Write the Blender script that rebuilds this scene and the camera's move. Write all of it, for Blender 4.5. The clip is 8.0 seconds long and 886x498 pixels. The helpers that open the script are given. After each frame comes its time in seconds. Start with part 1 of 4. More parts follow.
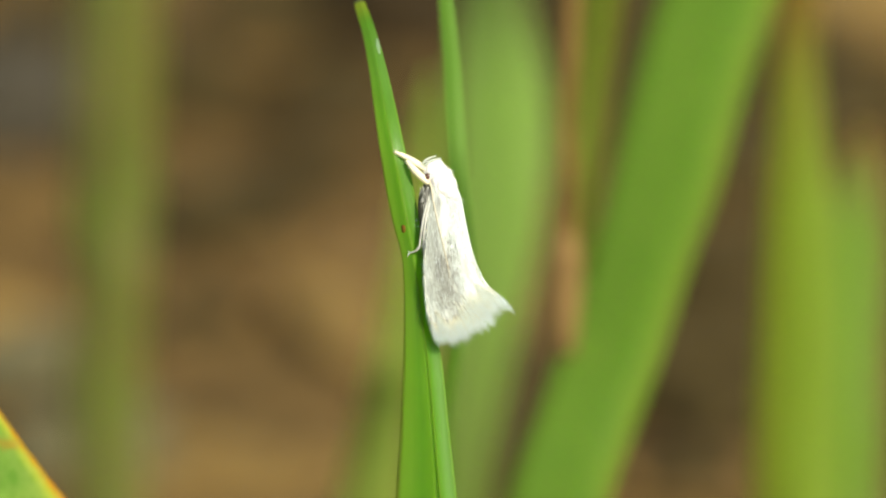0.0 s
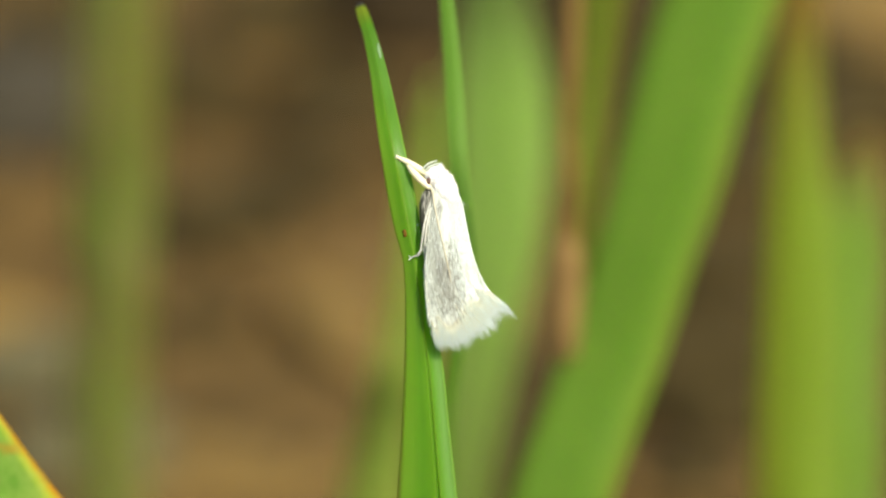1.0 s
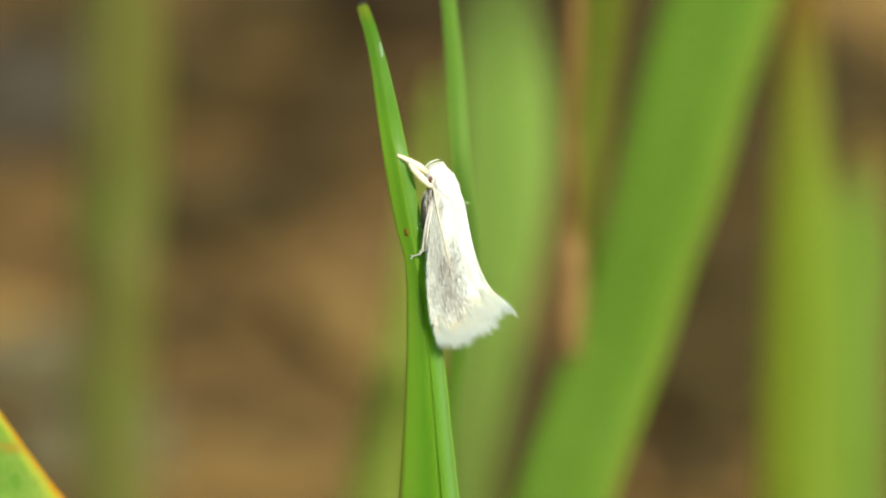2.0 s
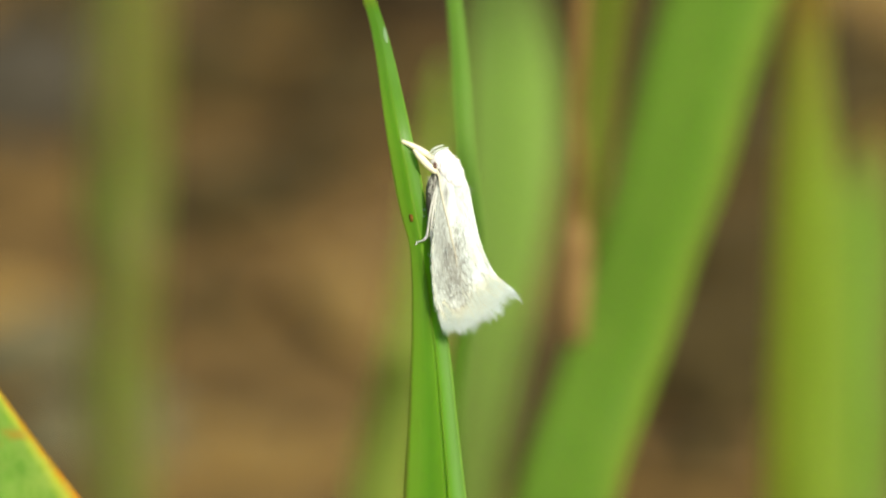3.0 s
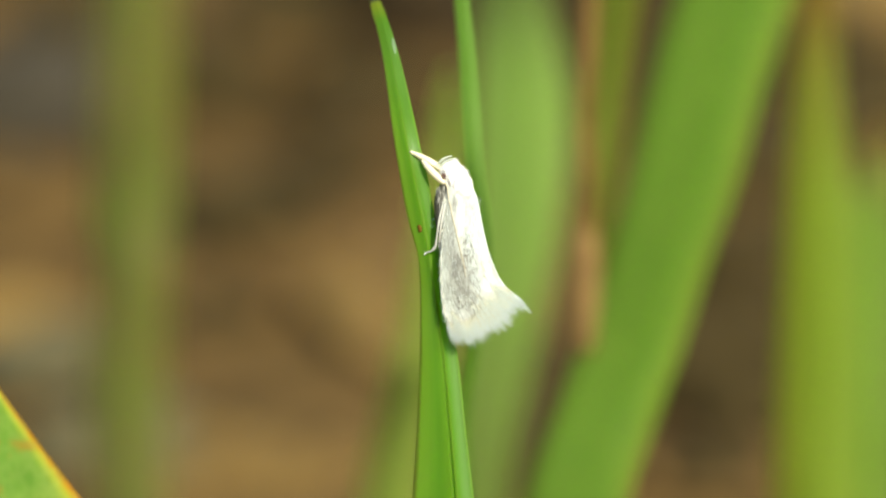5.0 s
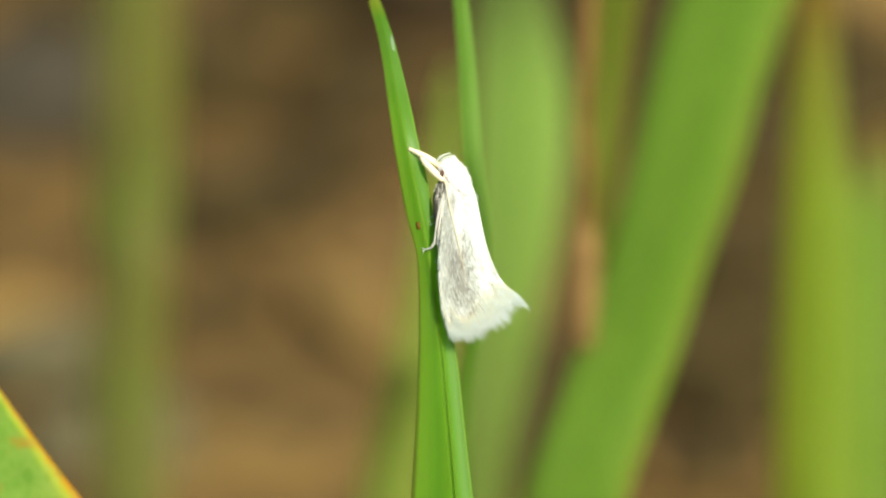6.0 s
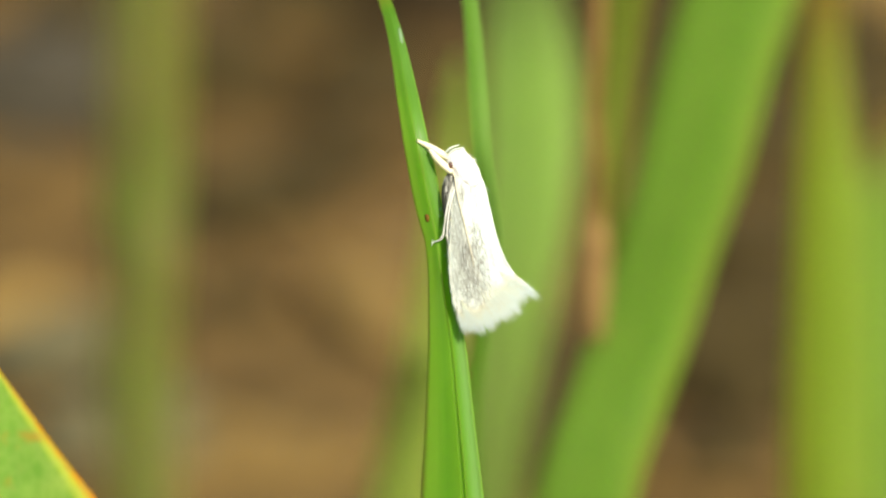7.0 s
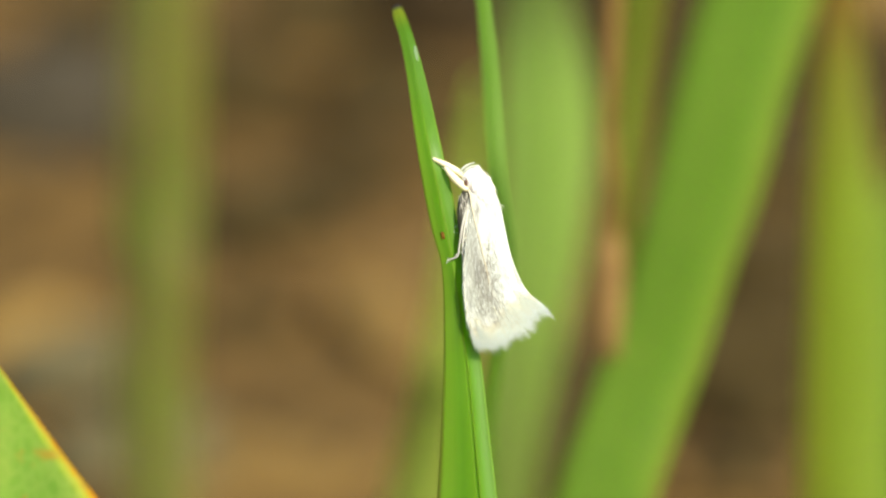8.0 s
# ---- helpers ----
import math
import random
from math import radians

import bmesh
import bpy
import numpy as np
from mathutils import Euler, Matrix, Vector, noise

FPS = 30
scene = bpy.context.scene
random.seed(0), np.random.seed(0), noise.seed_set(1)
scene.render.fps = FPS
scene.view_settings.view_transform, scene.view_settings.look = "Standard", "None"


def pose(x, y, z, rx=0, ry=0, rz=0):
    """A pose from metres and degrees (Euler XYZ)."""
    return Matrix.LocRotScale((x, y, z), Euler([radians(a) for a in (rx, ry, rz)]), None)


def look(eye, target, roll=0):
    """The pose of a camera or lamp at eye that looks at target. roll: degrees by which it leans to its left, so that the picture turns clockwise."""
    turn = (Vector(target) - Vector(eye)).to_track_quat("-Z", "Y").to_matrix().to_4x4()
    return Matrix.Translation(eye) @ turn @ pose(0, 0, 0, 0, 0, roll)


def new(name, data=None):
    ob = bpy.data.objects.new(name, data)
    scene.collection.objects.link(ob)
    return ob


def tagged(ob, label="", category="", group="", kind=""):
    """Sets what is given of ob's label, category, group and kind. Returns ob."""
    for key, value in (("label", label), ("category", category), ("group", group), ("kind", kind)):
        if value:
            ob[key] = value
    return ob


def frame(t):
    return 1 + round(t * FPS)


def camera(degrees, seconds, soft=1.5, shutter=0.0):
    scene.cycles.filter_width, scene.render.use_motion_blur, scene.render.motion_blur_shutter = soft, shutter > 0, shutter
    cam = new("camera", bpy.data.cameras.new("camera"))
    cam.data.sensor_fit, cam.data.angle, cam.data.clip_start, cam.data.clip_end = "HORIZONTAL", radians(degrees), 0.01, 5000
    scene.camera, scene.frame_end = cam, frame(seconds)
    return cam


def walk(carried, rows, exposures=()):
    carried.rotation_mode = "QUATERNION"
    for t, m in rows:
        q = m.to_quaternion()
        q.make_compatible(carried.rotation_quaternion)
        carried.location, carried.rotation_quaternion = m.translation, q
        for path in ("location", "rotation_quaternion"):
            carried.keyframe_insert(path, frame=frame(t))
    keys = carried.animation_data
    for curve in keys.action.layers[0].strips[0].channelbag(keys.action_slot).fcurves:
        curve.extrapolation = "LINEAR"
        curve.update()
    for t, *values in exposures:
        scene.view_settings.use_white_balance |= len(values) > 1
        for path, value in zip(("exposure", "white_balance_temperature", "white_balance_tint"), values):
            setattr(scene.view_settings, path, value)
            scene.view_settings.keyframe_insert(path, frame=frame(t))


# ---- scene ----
P = radians(20.0)          # how far the camera looks down
REACH = 0.25               # camera to moth
MOTH_Z = 0.07              # height of the moth over the soil
EYE = Vector((0.0, -REACH * math.cos(P), MOTH_Z + REACH * math.sin(P)))
AHEAD = Vector((0.0, math.cos(P), -math.sin(P)))
UP = Vector((0.0, math.sin(P), math.cos(P)))

cam = camera(7.0, 8.0, soft=2.2)
cam.data.dof.use_dof = True
cam.data.dof.focus_distance = REACH
cam.data.dof.aperture_fstop = 46.0
cam.data.dof.aperture_blades = 7

PATH = [
    (0, 0.000000, -0.234923, 0.155505, 70.0000, 0.0000, 0),
    (0.2, 0.000008, -0.234923, 0.155505, 70.0045, 0.0067, 0),
    (0.5, 0.000020, -0.234923, 0.155505, 70.0215, 0.0124, 0),
    (0.7, 0.000028, -0.234923, 0.155505, 70.0313, 0.0163, 0),
    (1, 0.000040, -0.234923, 0.155505, 70.0367, 0.0192, 0),
    (1.2, 0.000048, -0.234923, 0.155505, 70.0626, 0.0211, 0),
    (2.3, 0.000249, -0.234868, 0.155656, 69.9717, 0.0918, -0.051),
    (2.5, 0.000286, -0.234858, 0.155684, 69.9516, 0.1079, -0.06),
    (2.8, 0.000314, -0.234848, 0.155711, 69.8999, 0.1341, -0.132),
    (3, 0.000333, -0.234842, 0.155729, 69.8595, 0.1461, -0.18),
    (3.2, 0.000352, -0.234835, 0.155747, 69.8507, 0.1507, -0.188),
    (3.5, 0.000381, -0.234825, 0.155774, 69.8592, 0.1668, -0.2),
    (3.7, 0.000390, -0.234819, 0.155791, 69.8598, 0.1815, -0.204),
    (4, 0.000405, -0.234809, 0.155818, 69.8688, 0.1945, -0.21),
    (4.2, 0.000414, -0.234803, 0.155836, 69.8801, 0.2182, -0.214),
    (4.5, 0.000429, -0.234793, 0.155863, 69.8869, 0.2431, -0.22),
    (4.7, 0.000448, -0.234793, 0.155863, 69.9115, 0.2512, -0.231),
    (5.8, 0.000552, -0.234793, 0.155863, 69.9067, 0.2479, -0.289),
    (6, 0.000571, -0.234793, 0.155863, 69.8887, 0.2640, -0.3),
    (6.2, 0.000619, -0.234790, 0.155872, 69.8773, 0.2838, -0.36),
    (6.5, 0.000690, -0.234785, 0.155885, 69.8333, 0.3172, -0.45),
    (6.7, 0.000738, -0.234781, 0.155894, 69.7996, 0.3623, -0.494),
    (6.8, 0.000762, -0.234780, 0.155899, 69.8118, 0.3824, -0.516),
    (7, 0.000810, -0.234777, 0.155908, 69.8161, 0.3989, -0.56),
    (7.2, 0.000800, -0.234773, 0.155917, 69.8607, 0.4252, -0.588),
    (7.5, 0.000786, -0.234768, 0.155930, 69.8943, 0.4409, -0.63),
    (7.7, 0.000776, -0.234765, 0.155939, 69.9198, 0.4719, -0.63),
    (7.9, 0.000767, -0.234762, 0.155948, 69.9377, 0.5076, -0.63),
    (8, 0.000762, -0.234760, 0.155953, 69.9456, 0.5160, -0.63),
]
# seconds, place, tilt, turn to the left, roll
walk(cam, [(t, pose(x, y, z, tilt, 0, turn) @ pose(0, 0, 0, 0, 0, roll)) for t, x, y, z, tilt, turn, roll in PATH],
     [(0.0, 0.84, 7060, 5), (4.5, 0.86, 7060, 5), (6.0, 0.93, 7110, 5), (6.5, 1.0, 7110, 5), (7.0, 1.05, 7160, 6), (8.0, 1.0, 7260, 8)])

# ---- world and sun ----
SUN_FROM = Vector((0.36, -0.62, 0.70)).normalized()
world = bpy.data.worlds.new("sky")
scene.world = world
world.use_nodes = True
sky = world.node_tree.nodes.new("ShaderNodeTexSky")
sky.sky_type, sky.sun_disc = "NISHITA", False
sky.sun_elevation = math.asin(SUN_FROM.z)
sky.sun_rotation = math.atan2(SUN_FROM.x, SUN_FROM.y)
world.node_tree.nodes["Background"].inputs["Strength"].default_value = 0.10
world.node_tree.links.new(sky.outputs[0], world.node_tree.nodes["Background"].inputs["Color"])
sun = new("sun", bpy.data.lights.new("sun", "SUN"))
sun.data.energy, sun.data.angle, sun.data.color = 4.5, radians(0.6), (1.0, 0.95, 0.86)
sun.matrix_world = look(SUN_FROM * 3.0, (0, 0, 0))


# ---- materials ----
class Nodes:
    """Short hand for a node material."""

    def __init__(self, name):
        self.mat = bpy.data.materials.new(name)
        self.mat.use_nodes = True
        self.tree = self.mat.node_tree
        self.bsdf = self.tree.nodes["Principled BSDF"]
        self.out = self.tree.nodes["Material Output"]

    def put(self, kind, **values):
        n = self.tree.nodes.new(kind)
        for key, value in values.items():
            n.inputs[key.replace("_", " ")].default_value = value
        return n

    def link(self, a, b):
        self.tree.links.new(a, b)

    def coords(self, which="Object", scale=(1, 1, 1)):
        c = self.put("ShaderNodeTexCoord")
        m = self.put("ShaderNodeMapping", Scale=scale)
        self.link(c.outputs[which], m.inputs[0])
        return m.outputs[0]

    def noise(self, where, scale, detail=4.0, rough=0.6):
        n = self.put("ShaderNodeTexNoise", Scale=scale, Detail=detail, Roughness=rough)
        self.link(where, n.inputs["Vector"])
        return n.outputs["Fac"]

    def ramp(self, value, stops):
        r = self.put("ShaderNodeValToRGB")
        e = r.color_ramp.elements
        while len(e) < len(stops):
            e.new(0.5)
        for i, (at_, c) in enumerate(stops):
            e[i].position, e[i].color = at_, (*c, 1.0)
        self.link(value, r.inputs[0])
        return r.outputs[0]

    def mix(self, fac, a, b, mode="MIX"):
        m = self.tree.nodes.new("ShaderNodeMix")
        m.data_type, m.blend_type = "RGBA", mode
        for s, v in ((m.inputs[0], fac), (m.inputs[6], a), (m.inputs[7], b)):
            if isinstance(v, bpy.types.NodeSocket):
                self.link(v, s)
            else:
                s.default_value = v if isinstance(v, float) else (*v, 1.0)
        return m.outputs[2]

    def math(self, op, a, b=0.0, c=0.0):
        m = self.tree.nodes.new("ShaderNodeMath")
        m.operation = op
        for s, v in zip(m.inputs, (a, b, c)):
            if isinstance(v, bpy.types.NodeSocket):
                self.link(v, s)
            else:
                s.default_value = v
        return m.outputs[0]

    def bump(self, height, strength, distance):
        b = self.put("ShaderNodeBump", Strength=strength, Distance=distance)
        self.link(height, b.inputs["Height"])
        self.link(b.outputs[0], self.bsdf.inputs["Normal"])
        return b.outputs[0]

    def thin(self, colour, fac, normal=None):
        """Lets light through to the far side."""
        t = self.put("ShaderNodeBsdfTranslucent")
        if isinstance(colour, bpy.types.NodeSocket):
            self.link(colour, t.inputs[0])
        else:
            t.inputs[0].default_value = (*colour, 1.0)
        m = self.put("ShaderNodeMixShader")
        m.inputs[0].default_value = fac
        self.link(self.bsdf.outputs[0], m.inputs[1])
        self.link(t.outputs[0], m.inputs[2])
        self.link(m.outputs[0], self.out.inputs[0])


def grass_material(name, base, dark, light, pass_colour, fac=0.68, veins=9.0, rough=0.38, edge=None, tip=None, flecks=None, pale_sheen=None, warm=None, root=None, halves=None, mottle=None, left_edge=False):
    """A leaf blade: u runs across it, v along it in millimetres."""
    n = Nodes(name)
    uv = n.put("ShaderNodeTexCoord").outputs["UV"]
    sep = n.put("ShaderNodeSeparateXYZ")
    n.link(uv, sep.inputs[0])
    u, v = sep.outputs[0], sep.outputs[1]
    wobble = n.noise(n.coords("Object", (900, 900, 120)), 1.0, 5.0)
    streak = n.noise(n.coords("UV", (veins * 3.0, 0.09, 1)), 1.0, 3.0, 0.5)
    colour = n.ramp(wobble, [(0.3, dark), (0.52, base), (0.75, light)])
    colour = n.mix(n.math("MULTIPLY", streak, 0.2), colour, light)
    patch = n.noise(n.coords("Object", (160, 160, 90)), 1.0, 2.0)
    colour = n.mix(n.ramp(patch, [(0.40, (0.0,) * 3), (0.62, (0.35,) * 3)]), colour, dark)
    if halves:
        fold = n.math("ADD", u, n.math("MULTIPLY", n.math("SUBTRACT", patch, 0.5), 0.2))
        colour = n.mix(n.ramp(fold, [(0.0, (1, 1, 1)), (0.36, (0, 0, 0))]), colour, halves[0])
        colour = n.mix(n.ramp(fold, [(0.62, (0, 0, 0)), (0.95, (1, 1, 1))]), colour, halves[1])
    if mottle:
        for shade, size, lift in mottle:
            blotch = n.noise(n.coords("Object", (size * 1.3, size * 1.3, size)), 1.0, 1.5, 0.5)
            colour = n.mix(n.ramp(blotch, [(lift, (0, 0, 0)), (lift + 0.14, (0.9,) * 3)]), colour, shade)
    if warm:
        toward = n.math("ADD", u, n.math("MULTIPLY", n.math("SUBTRACT", patch, 0.5), 0.3))
        toward = n.ramp(toward, [(0.04, (0.6,) * 3), (0.20, (0.45,) * 3), (0.34, (0.1,) * 3), (0.50, (0.5,) * 3), (0.6, (0.15,) * 3), (0.85, (0.1,) * 3), (1.0, (0.6,) * 3)])
        below = n.ramp(n.math("DIVIDE", v, 30.0), [(0.12, (0.35,) * 3), (0.27, (1, 1, 1))])
        colour = n.mix(n.math("MULTIPLY", toward, below), colour, warm)
    if pale_sheen:
        # Highlight along the lower right half, put into the colour.
        sheen_mask = n.math("ADD", u, n.math("MULTIPLY", n.math("SUBTRACT", streak, 0.5), 0.12))
        sheen_mask = n.ramp(sheen_mask, [(0.54, (0, 0, 0)), (0.70, (0.55,) * 3), (0.88, (0.6,) * 3), (0.98, (0.2,) * 3)])
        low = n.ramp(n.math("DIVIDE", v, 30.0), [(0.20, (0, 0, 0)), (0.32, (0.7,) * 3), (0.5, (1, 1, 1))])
        colour = n.mix(n.math("MULTIPLY", sheen_mask, low), colour, pale_sheen)
        # Sky sheen on the upper leaf, mixed in as paler green.
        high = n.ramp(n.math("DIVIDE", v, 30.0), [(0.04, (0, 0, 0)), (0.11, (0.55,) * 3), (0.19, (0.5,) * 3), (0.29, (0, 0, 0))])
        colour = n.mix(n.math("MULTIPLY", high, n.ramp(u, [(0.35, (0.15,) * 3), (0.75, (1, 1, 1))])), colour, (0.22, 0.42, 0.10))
    wave = n.math("SINE", n.math("MULTIPLY", u, veins * 6.283))
    if edge:
        away = n.math("SUBTRACT", 0.5, u)
        if not left_edge:
            away = n.math("ABSOLUTE", away)
        blot = n.noise(n.coords("UV", (3.0, 0.7, 1)), 1.0, 4.0)
        far = n.math("ADD", away, n.math("MULTIPLY", n.math("SUBTRACT", blot, 0.5), edge[2]))
        rim = n.ramp(far, [(edge[1] - 0.03, (0, 0, 0)), (edge[1] + 0.015, (1, 1, 1))])
        inner = n.ramp(far, [(edge[1] - 0.08, (0, 0, 0)), (edge[1] - 0.02, (0.75,) * 3)])
        if len(edge) > 3:
            colour = n.mix(inner, colour, edge[3])
        colour = n.mix(rim, colour, edge[0])
    if flecks:
        net = n.put("ShaderNodeTexVoronoi", Scale=1.0)
        net.feature = "DISTANCE_TO_EDGE"
        n.link(n.coords("Object", (2600, 2600, 1500)), net.inputs["Vector"])
        colour = n.mix(n.ramp(net.outputs["Distance"], [(0.0, (0.25,) * 3), (0.25, (0.0,) * 3)]), colour, (0.42, 0.50, 0.13))
        spots = n.noise(n.coords("Object", (900, 900, 900)), 1.0, 4.0)
        colour = n.mix(n.ramp(spots, [(0.56, (0, 0, 0)), (0.64, (0.8,) * 3)]), colour, flecks)
    through_colour = n.mix(n.math("MULTIPLY", streak, 0.25), pass_colour, light)
    if halves or mottle:
        through_colour = n.mix(0.65, through_colour, n.mix(1.0, colour, (2.0, 1.95, 1.9), "MULTIPLY"))
    if root:
        rootward = n.ramp(n.math("ADD", n.math("DIVIDE", v, 40.0), n.math("MULTIPLY", n.math("SUBTRACT", streak, 0.5), 0.15)), [(root[1] / 40.0, (0, 0, 0)), (root[2] / 40.0, (1, 1, 1))])
        colour = n.mix(rootward, colour, root[0])
        through_colour = n.mix(rootward, through_colour, tuple(1.8 * c for c in root[0]))
    if tip:
        for shade, length in ((tip[2], tip[3]), (tip[0], tip[1])):
            ragged = n.math("ADD", n.math("DIVIDE", v, length), n.math("MULTIPLY", n.math("SUBTRACT", streak, 0.5), 0.6))
            near = n.ramp(ragged, [(0.3, (1, 1, 1)), (1.0, (0, 0, 0))])
            colour = n.mix(near, colour, shade)
            through_colour = n.mix(near, through_colour, tuple(min(1.0, 1.7 * c) for c in shade))
    n.link(colour, n.bsdf.inputs["Base Color"])
    n.link(n.ramp(wobble, [(0.3, (rough - 0.08,) * 3), (0.7, (rough + 0.12,) * 3)]), n.bsdf.inputs["Roughness"])
    n.bsdf.inputs["Specular IOR Level"].default_value = 0.3
    fine = n.noise(n.coords("Object", (6000, 6000, 2500)), 1.0, 2.0)
    n.bump(n.math("ADD", wave, n.math("MULTIPLY", fine, 1.6)), 0.09, 0.00002)
    n.thin(through_colour, fac)
    return n.mat


def soil_material():
    n = Nodes("soil")
    where = n.coords("Object")
    big = n.noise(where, 26.0, 3.0, 0.5)
    mid = n.noise(where, 140.0, 5.0, 0.6)
    fine = n.noise(where, 900.0, 4.0, 0.7)
    colour = n.ramp(big, [(0.30, (0.068, 0.042, 0.014)), (0.46, (0.090, 0.055, 0.017)), (0.62, (0.112, 0.068, 0.021)), (0.75, (0.105, 0.077, 0.032))])
    colour = n.mix(0.4, colour, n.ramp(mid, [(0.3, (0.050, 0.030, 0.009)), (0.55, (0.098, 0.059, 0.018)), (0.75, (0.16, 0.10, 0.034))]))
    colour = n.mix(0.3, colour, n.ramp(fine, [(0.35, (0.046, 0.028, 0.009)), (0.7, (0.15, 0.092, 0.032))]))
    n.link(colour, n.bsdf.inputs["Base Color"])
    n.bsdf.inputs["Roughness"].default_value = 0.95
    n.bsdf.inputs["Specular IOR Level"].default_value = 0.1
    n.bump(n.math("ADD", mid, n.math("MULTIPLY", fine, 0.3)), 0.5, 0.0015)
    return n.mat


def dead_material(name, stops, per_piece=False):
    """Dry brown leaf or stem."""
    n = Nodes(name)
    grain = n.noise(n.coords("Object", (500, 500, 500)), 1.0, 5.0)
    colour = n.ramp(grain, [(0.3, stops[0]), (0.5, stops[1]), (0.72, stops[2])])
    if per_piece:
        g = n.put("ShaderNodeNewGeometry")
        colour = n.mix(0.55, colour, n.ramp(g.outputs["Random Per Island"], [(0.0, stops[0]), (0.5, stops[1]), (1.0, stops[2])]))
    n.link(colour, n.bsdf.inputs["Base Color"])
    n.bsdf.inputs["Roughness"].default_value = 0.8
    n.bsdf.inputs["Specular IOR Level"].default_value = 0.2
    n.bump(grain, 0.6, 0.0006)
    n.thin(stops[2], 0.15)
    return n.mat


def wing_material():
    """White scales with a smoky brown field and dark speckles: u across from the front edge to the back edge, v from root to tip."""
    n = Nodes("wing scales")
    uv = n.put("ShaderNodeTexCoord").outputs["UV"]
    sep = n.put("ShaderNodeSeparateXYZ")
    n.link(uv, sep.inputs[0])
    u, v = sep.outputs[0], sep.outputs[1]
    rows = n.noise(n.coords("UV", (40, 60, 1)), 1.0, 5.0, 0.75)
    cloud = n.noise(n.coords("UV", (5, 4, 1)), 1.0, 3.0)
    line = n.noise(n.coords("UV", (54, 15, 1)), 1.0, 4.0, 0.7)
    wander = n.math("MULTIPLY", n.math("SUBTRACT", cloud, 0.5), 0.5)
    spread = n.math("MULTIPLY", n.math("MAXIMUM", n.math("SUBTRACT", 0.62, v), 0.0), 0.75)
    across = n.ramp(n.math("ADD", n.math("ADD", u, spread), wander), [(0.0, (0.45,) * 3), (0.14, (0.95,) * 3), (0.40, (0.95,) * 3), (0.60, (0.45,) * 3), (0.84, (0.0,) * 3)])
    along = n.ramp(n.math("ADD", v, n.math("ADD", n.math("MULTIPLY", wander, 0.6), n.math("MULTIPLY", n.math("SUBTRACT", line, 0.5), 0.35))), [(0.0, (0.9,) * 3), (0.3, (0.9,) * 3), (0.78, (1.0,) * 3), (1.0, (0.45,) * 3)])
    field = n.math("MULTIPLY", across, along)
    smoke = n.mix(n.ramp(line, [(0.42, (0, 0, 0)), (0.57, (1, 1, 1))]), (0.10, 0.105, 0.085), (0.33, 0.35, 0.30))
    white = n.mix(n.ramp(rows, [(0.35, (0, 0, 0)), (0.62, (1, 1, 1))]), (0.52, 0.58, 0.52), (0.78, 0.85, 0.80))
    vein = n.math("ABSOLUTE", n.math("SUBTRACT", u, n.math("ADD", 0.10, n.math("MULTIPLY", v, 0.32))))
    vein = n.math("MULTIPLY", n.ramp(vein, [(0.02, (0.7,) * 3), (0.13, (0, 0, 0))]), n.ramp(v, [(0.25, (0, 0, 0)), (0.4, (1, 1, 1)), (0.62, (1, 1, 1)), (0.8, (0, 0, 0))]))
    smoke = n.mix(n.math("MULTIPLY", vein, n.ramp(line, [(0.35, (1, 1, 1)), (0.65, (0.35,) * 3)])), smoke, (0.07, 0.07, 0.065))
    colour = n.mix(n.math("MULTIPLY", field, 0.97), white, smoke)
    dashes = n.noise(n.coords("UV", (64, 30, 1)), 1.0, 3.0, 0.6)
    flecks = n.ramp(dashes, [(0.42, (1, 1, 1)), (0.47, (0, 0, 0))])
    where = n.ramp(n.math("ADD", u, n.math("MULTIPLY", wander, 0.6)), [(0.25, (0.1,) * 3), (0.45, (0.9,) * 3), (0.62, (0.9,) * 3), (0.74, (0.0,) * 3)])
    reach = n.ramp(v, [(0.30, (0.0,) * 3), (0.46, (1.0,) * 3), (0.76, (1.0,) * 3), (0.9, (0.0,) * 3)])
    colour = n.mix(n.math("MULTIPLY", n.math("MULTIPLY", flecks, where), reach), colour, (0.13, 0.115, 0.095))
    smudge = n.math("ADD", n.math("ABSOLUTE", n.math("MULTIPLY", n.math("SUBTRACT", u, 0.30), 0.8)), n.math("ABSOLUTE", n.math("MULTIPLY", n.math("SUBTRACT", v, 0.17), 1.2)))
    colour = n.mix(n.ramp(n.math("ADD", smudge, n.math("MULTIPLY", rows, 0.1)), [(0.08, (0.75,) * 3), (0.20, (0, 0, 0))]), colour, (0.14, 0.125, 0.105))
    gap = n.math("ADD", n.math("ABSOLUTE", n.math("MULTIPLY", n.math("SUBTRACT", u, 0.80), 1.6)), n.math("ABSOLUTE", n.math("SUBTRACT", v, 0.70)))
    colour = n.mix(n.ramp(n.math("ADD", gap, n.math("MULTIPLY", rows, 0.06)), [(0.05, (0.45,) * 3), (0.13, (0, 0, 0))]), colour, (0.62, 0.42, 0.16))
    tipc = n.ramp(v, [(0.86, (0, 0, 0)), (1.0, (1, 1, 1))])
    colour = n.mix(n.math("MULTIPLY", tipc, 0.15), colour, (0.80, 0.74, 0.62))
    n.link(colour, n.bsdf.inputs["Base Color"])
    n.bsdf.inputs["Roughness"].default_value = 0.62
    n.bsdf.inputs["Sheen Weight"].default_value = 0.25
    n.bump(n.math("ADD", rows, n.math("MULTIPLY", line, 0.8)), 0.7, 0.00006)
    n.thin((0.72, 0.70, 0.6), 0.12)
    return n.mat


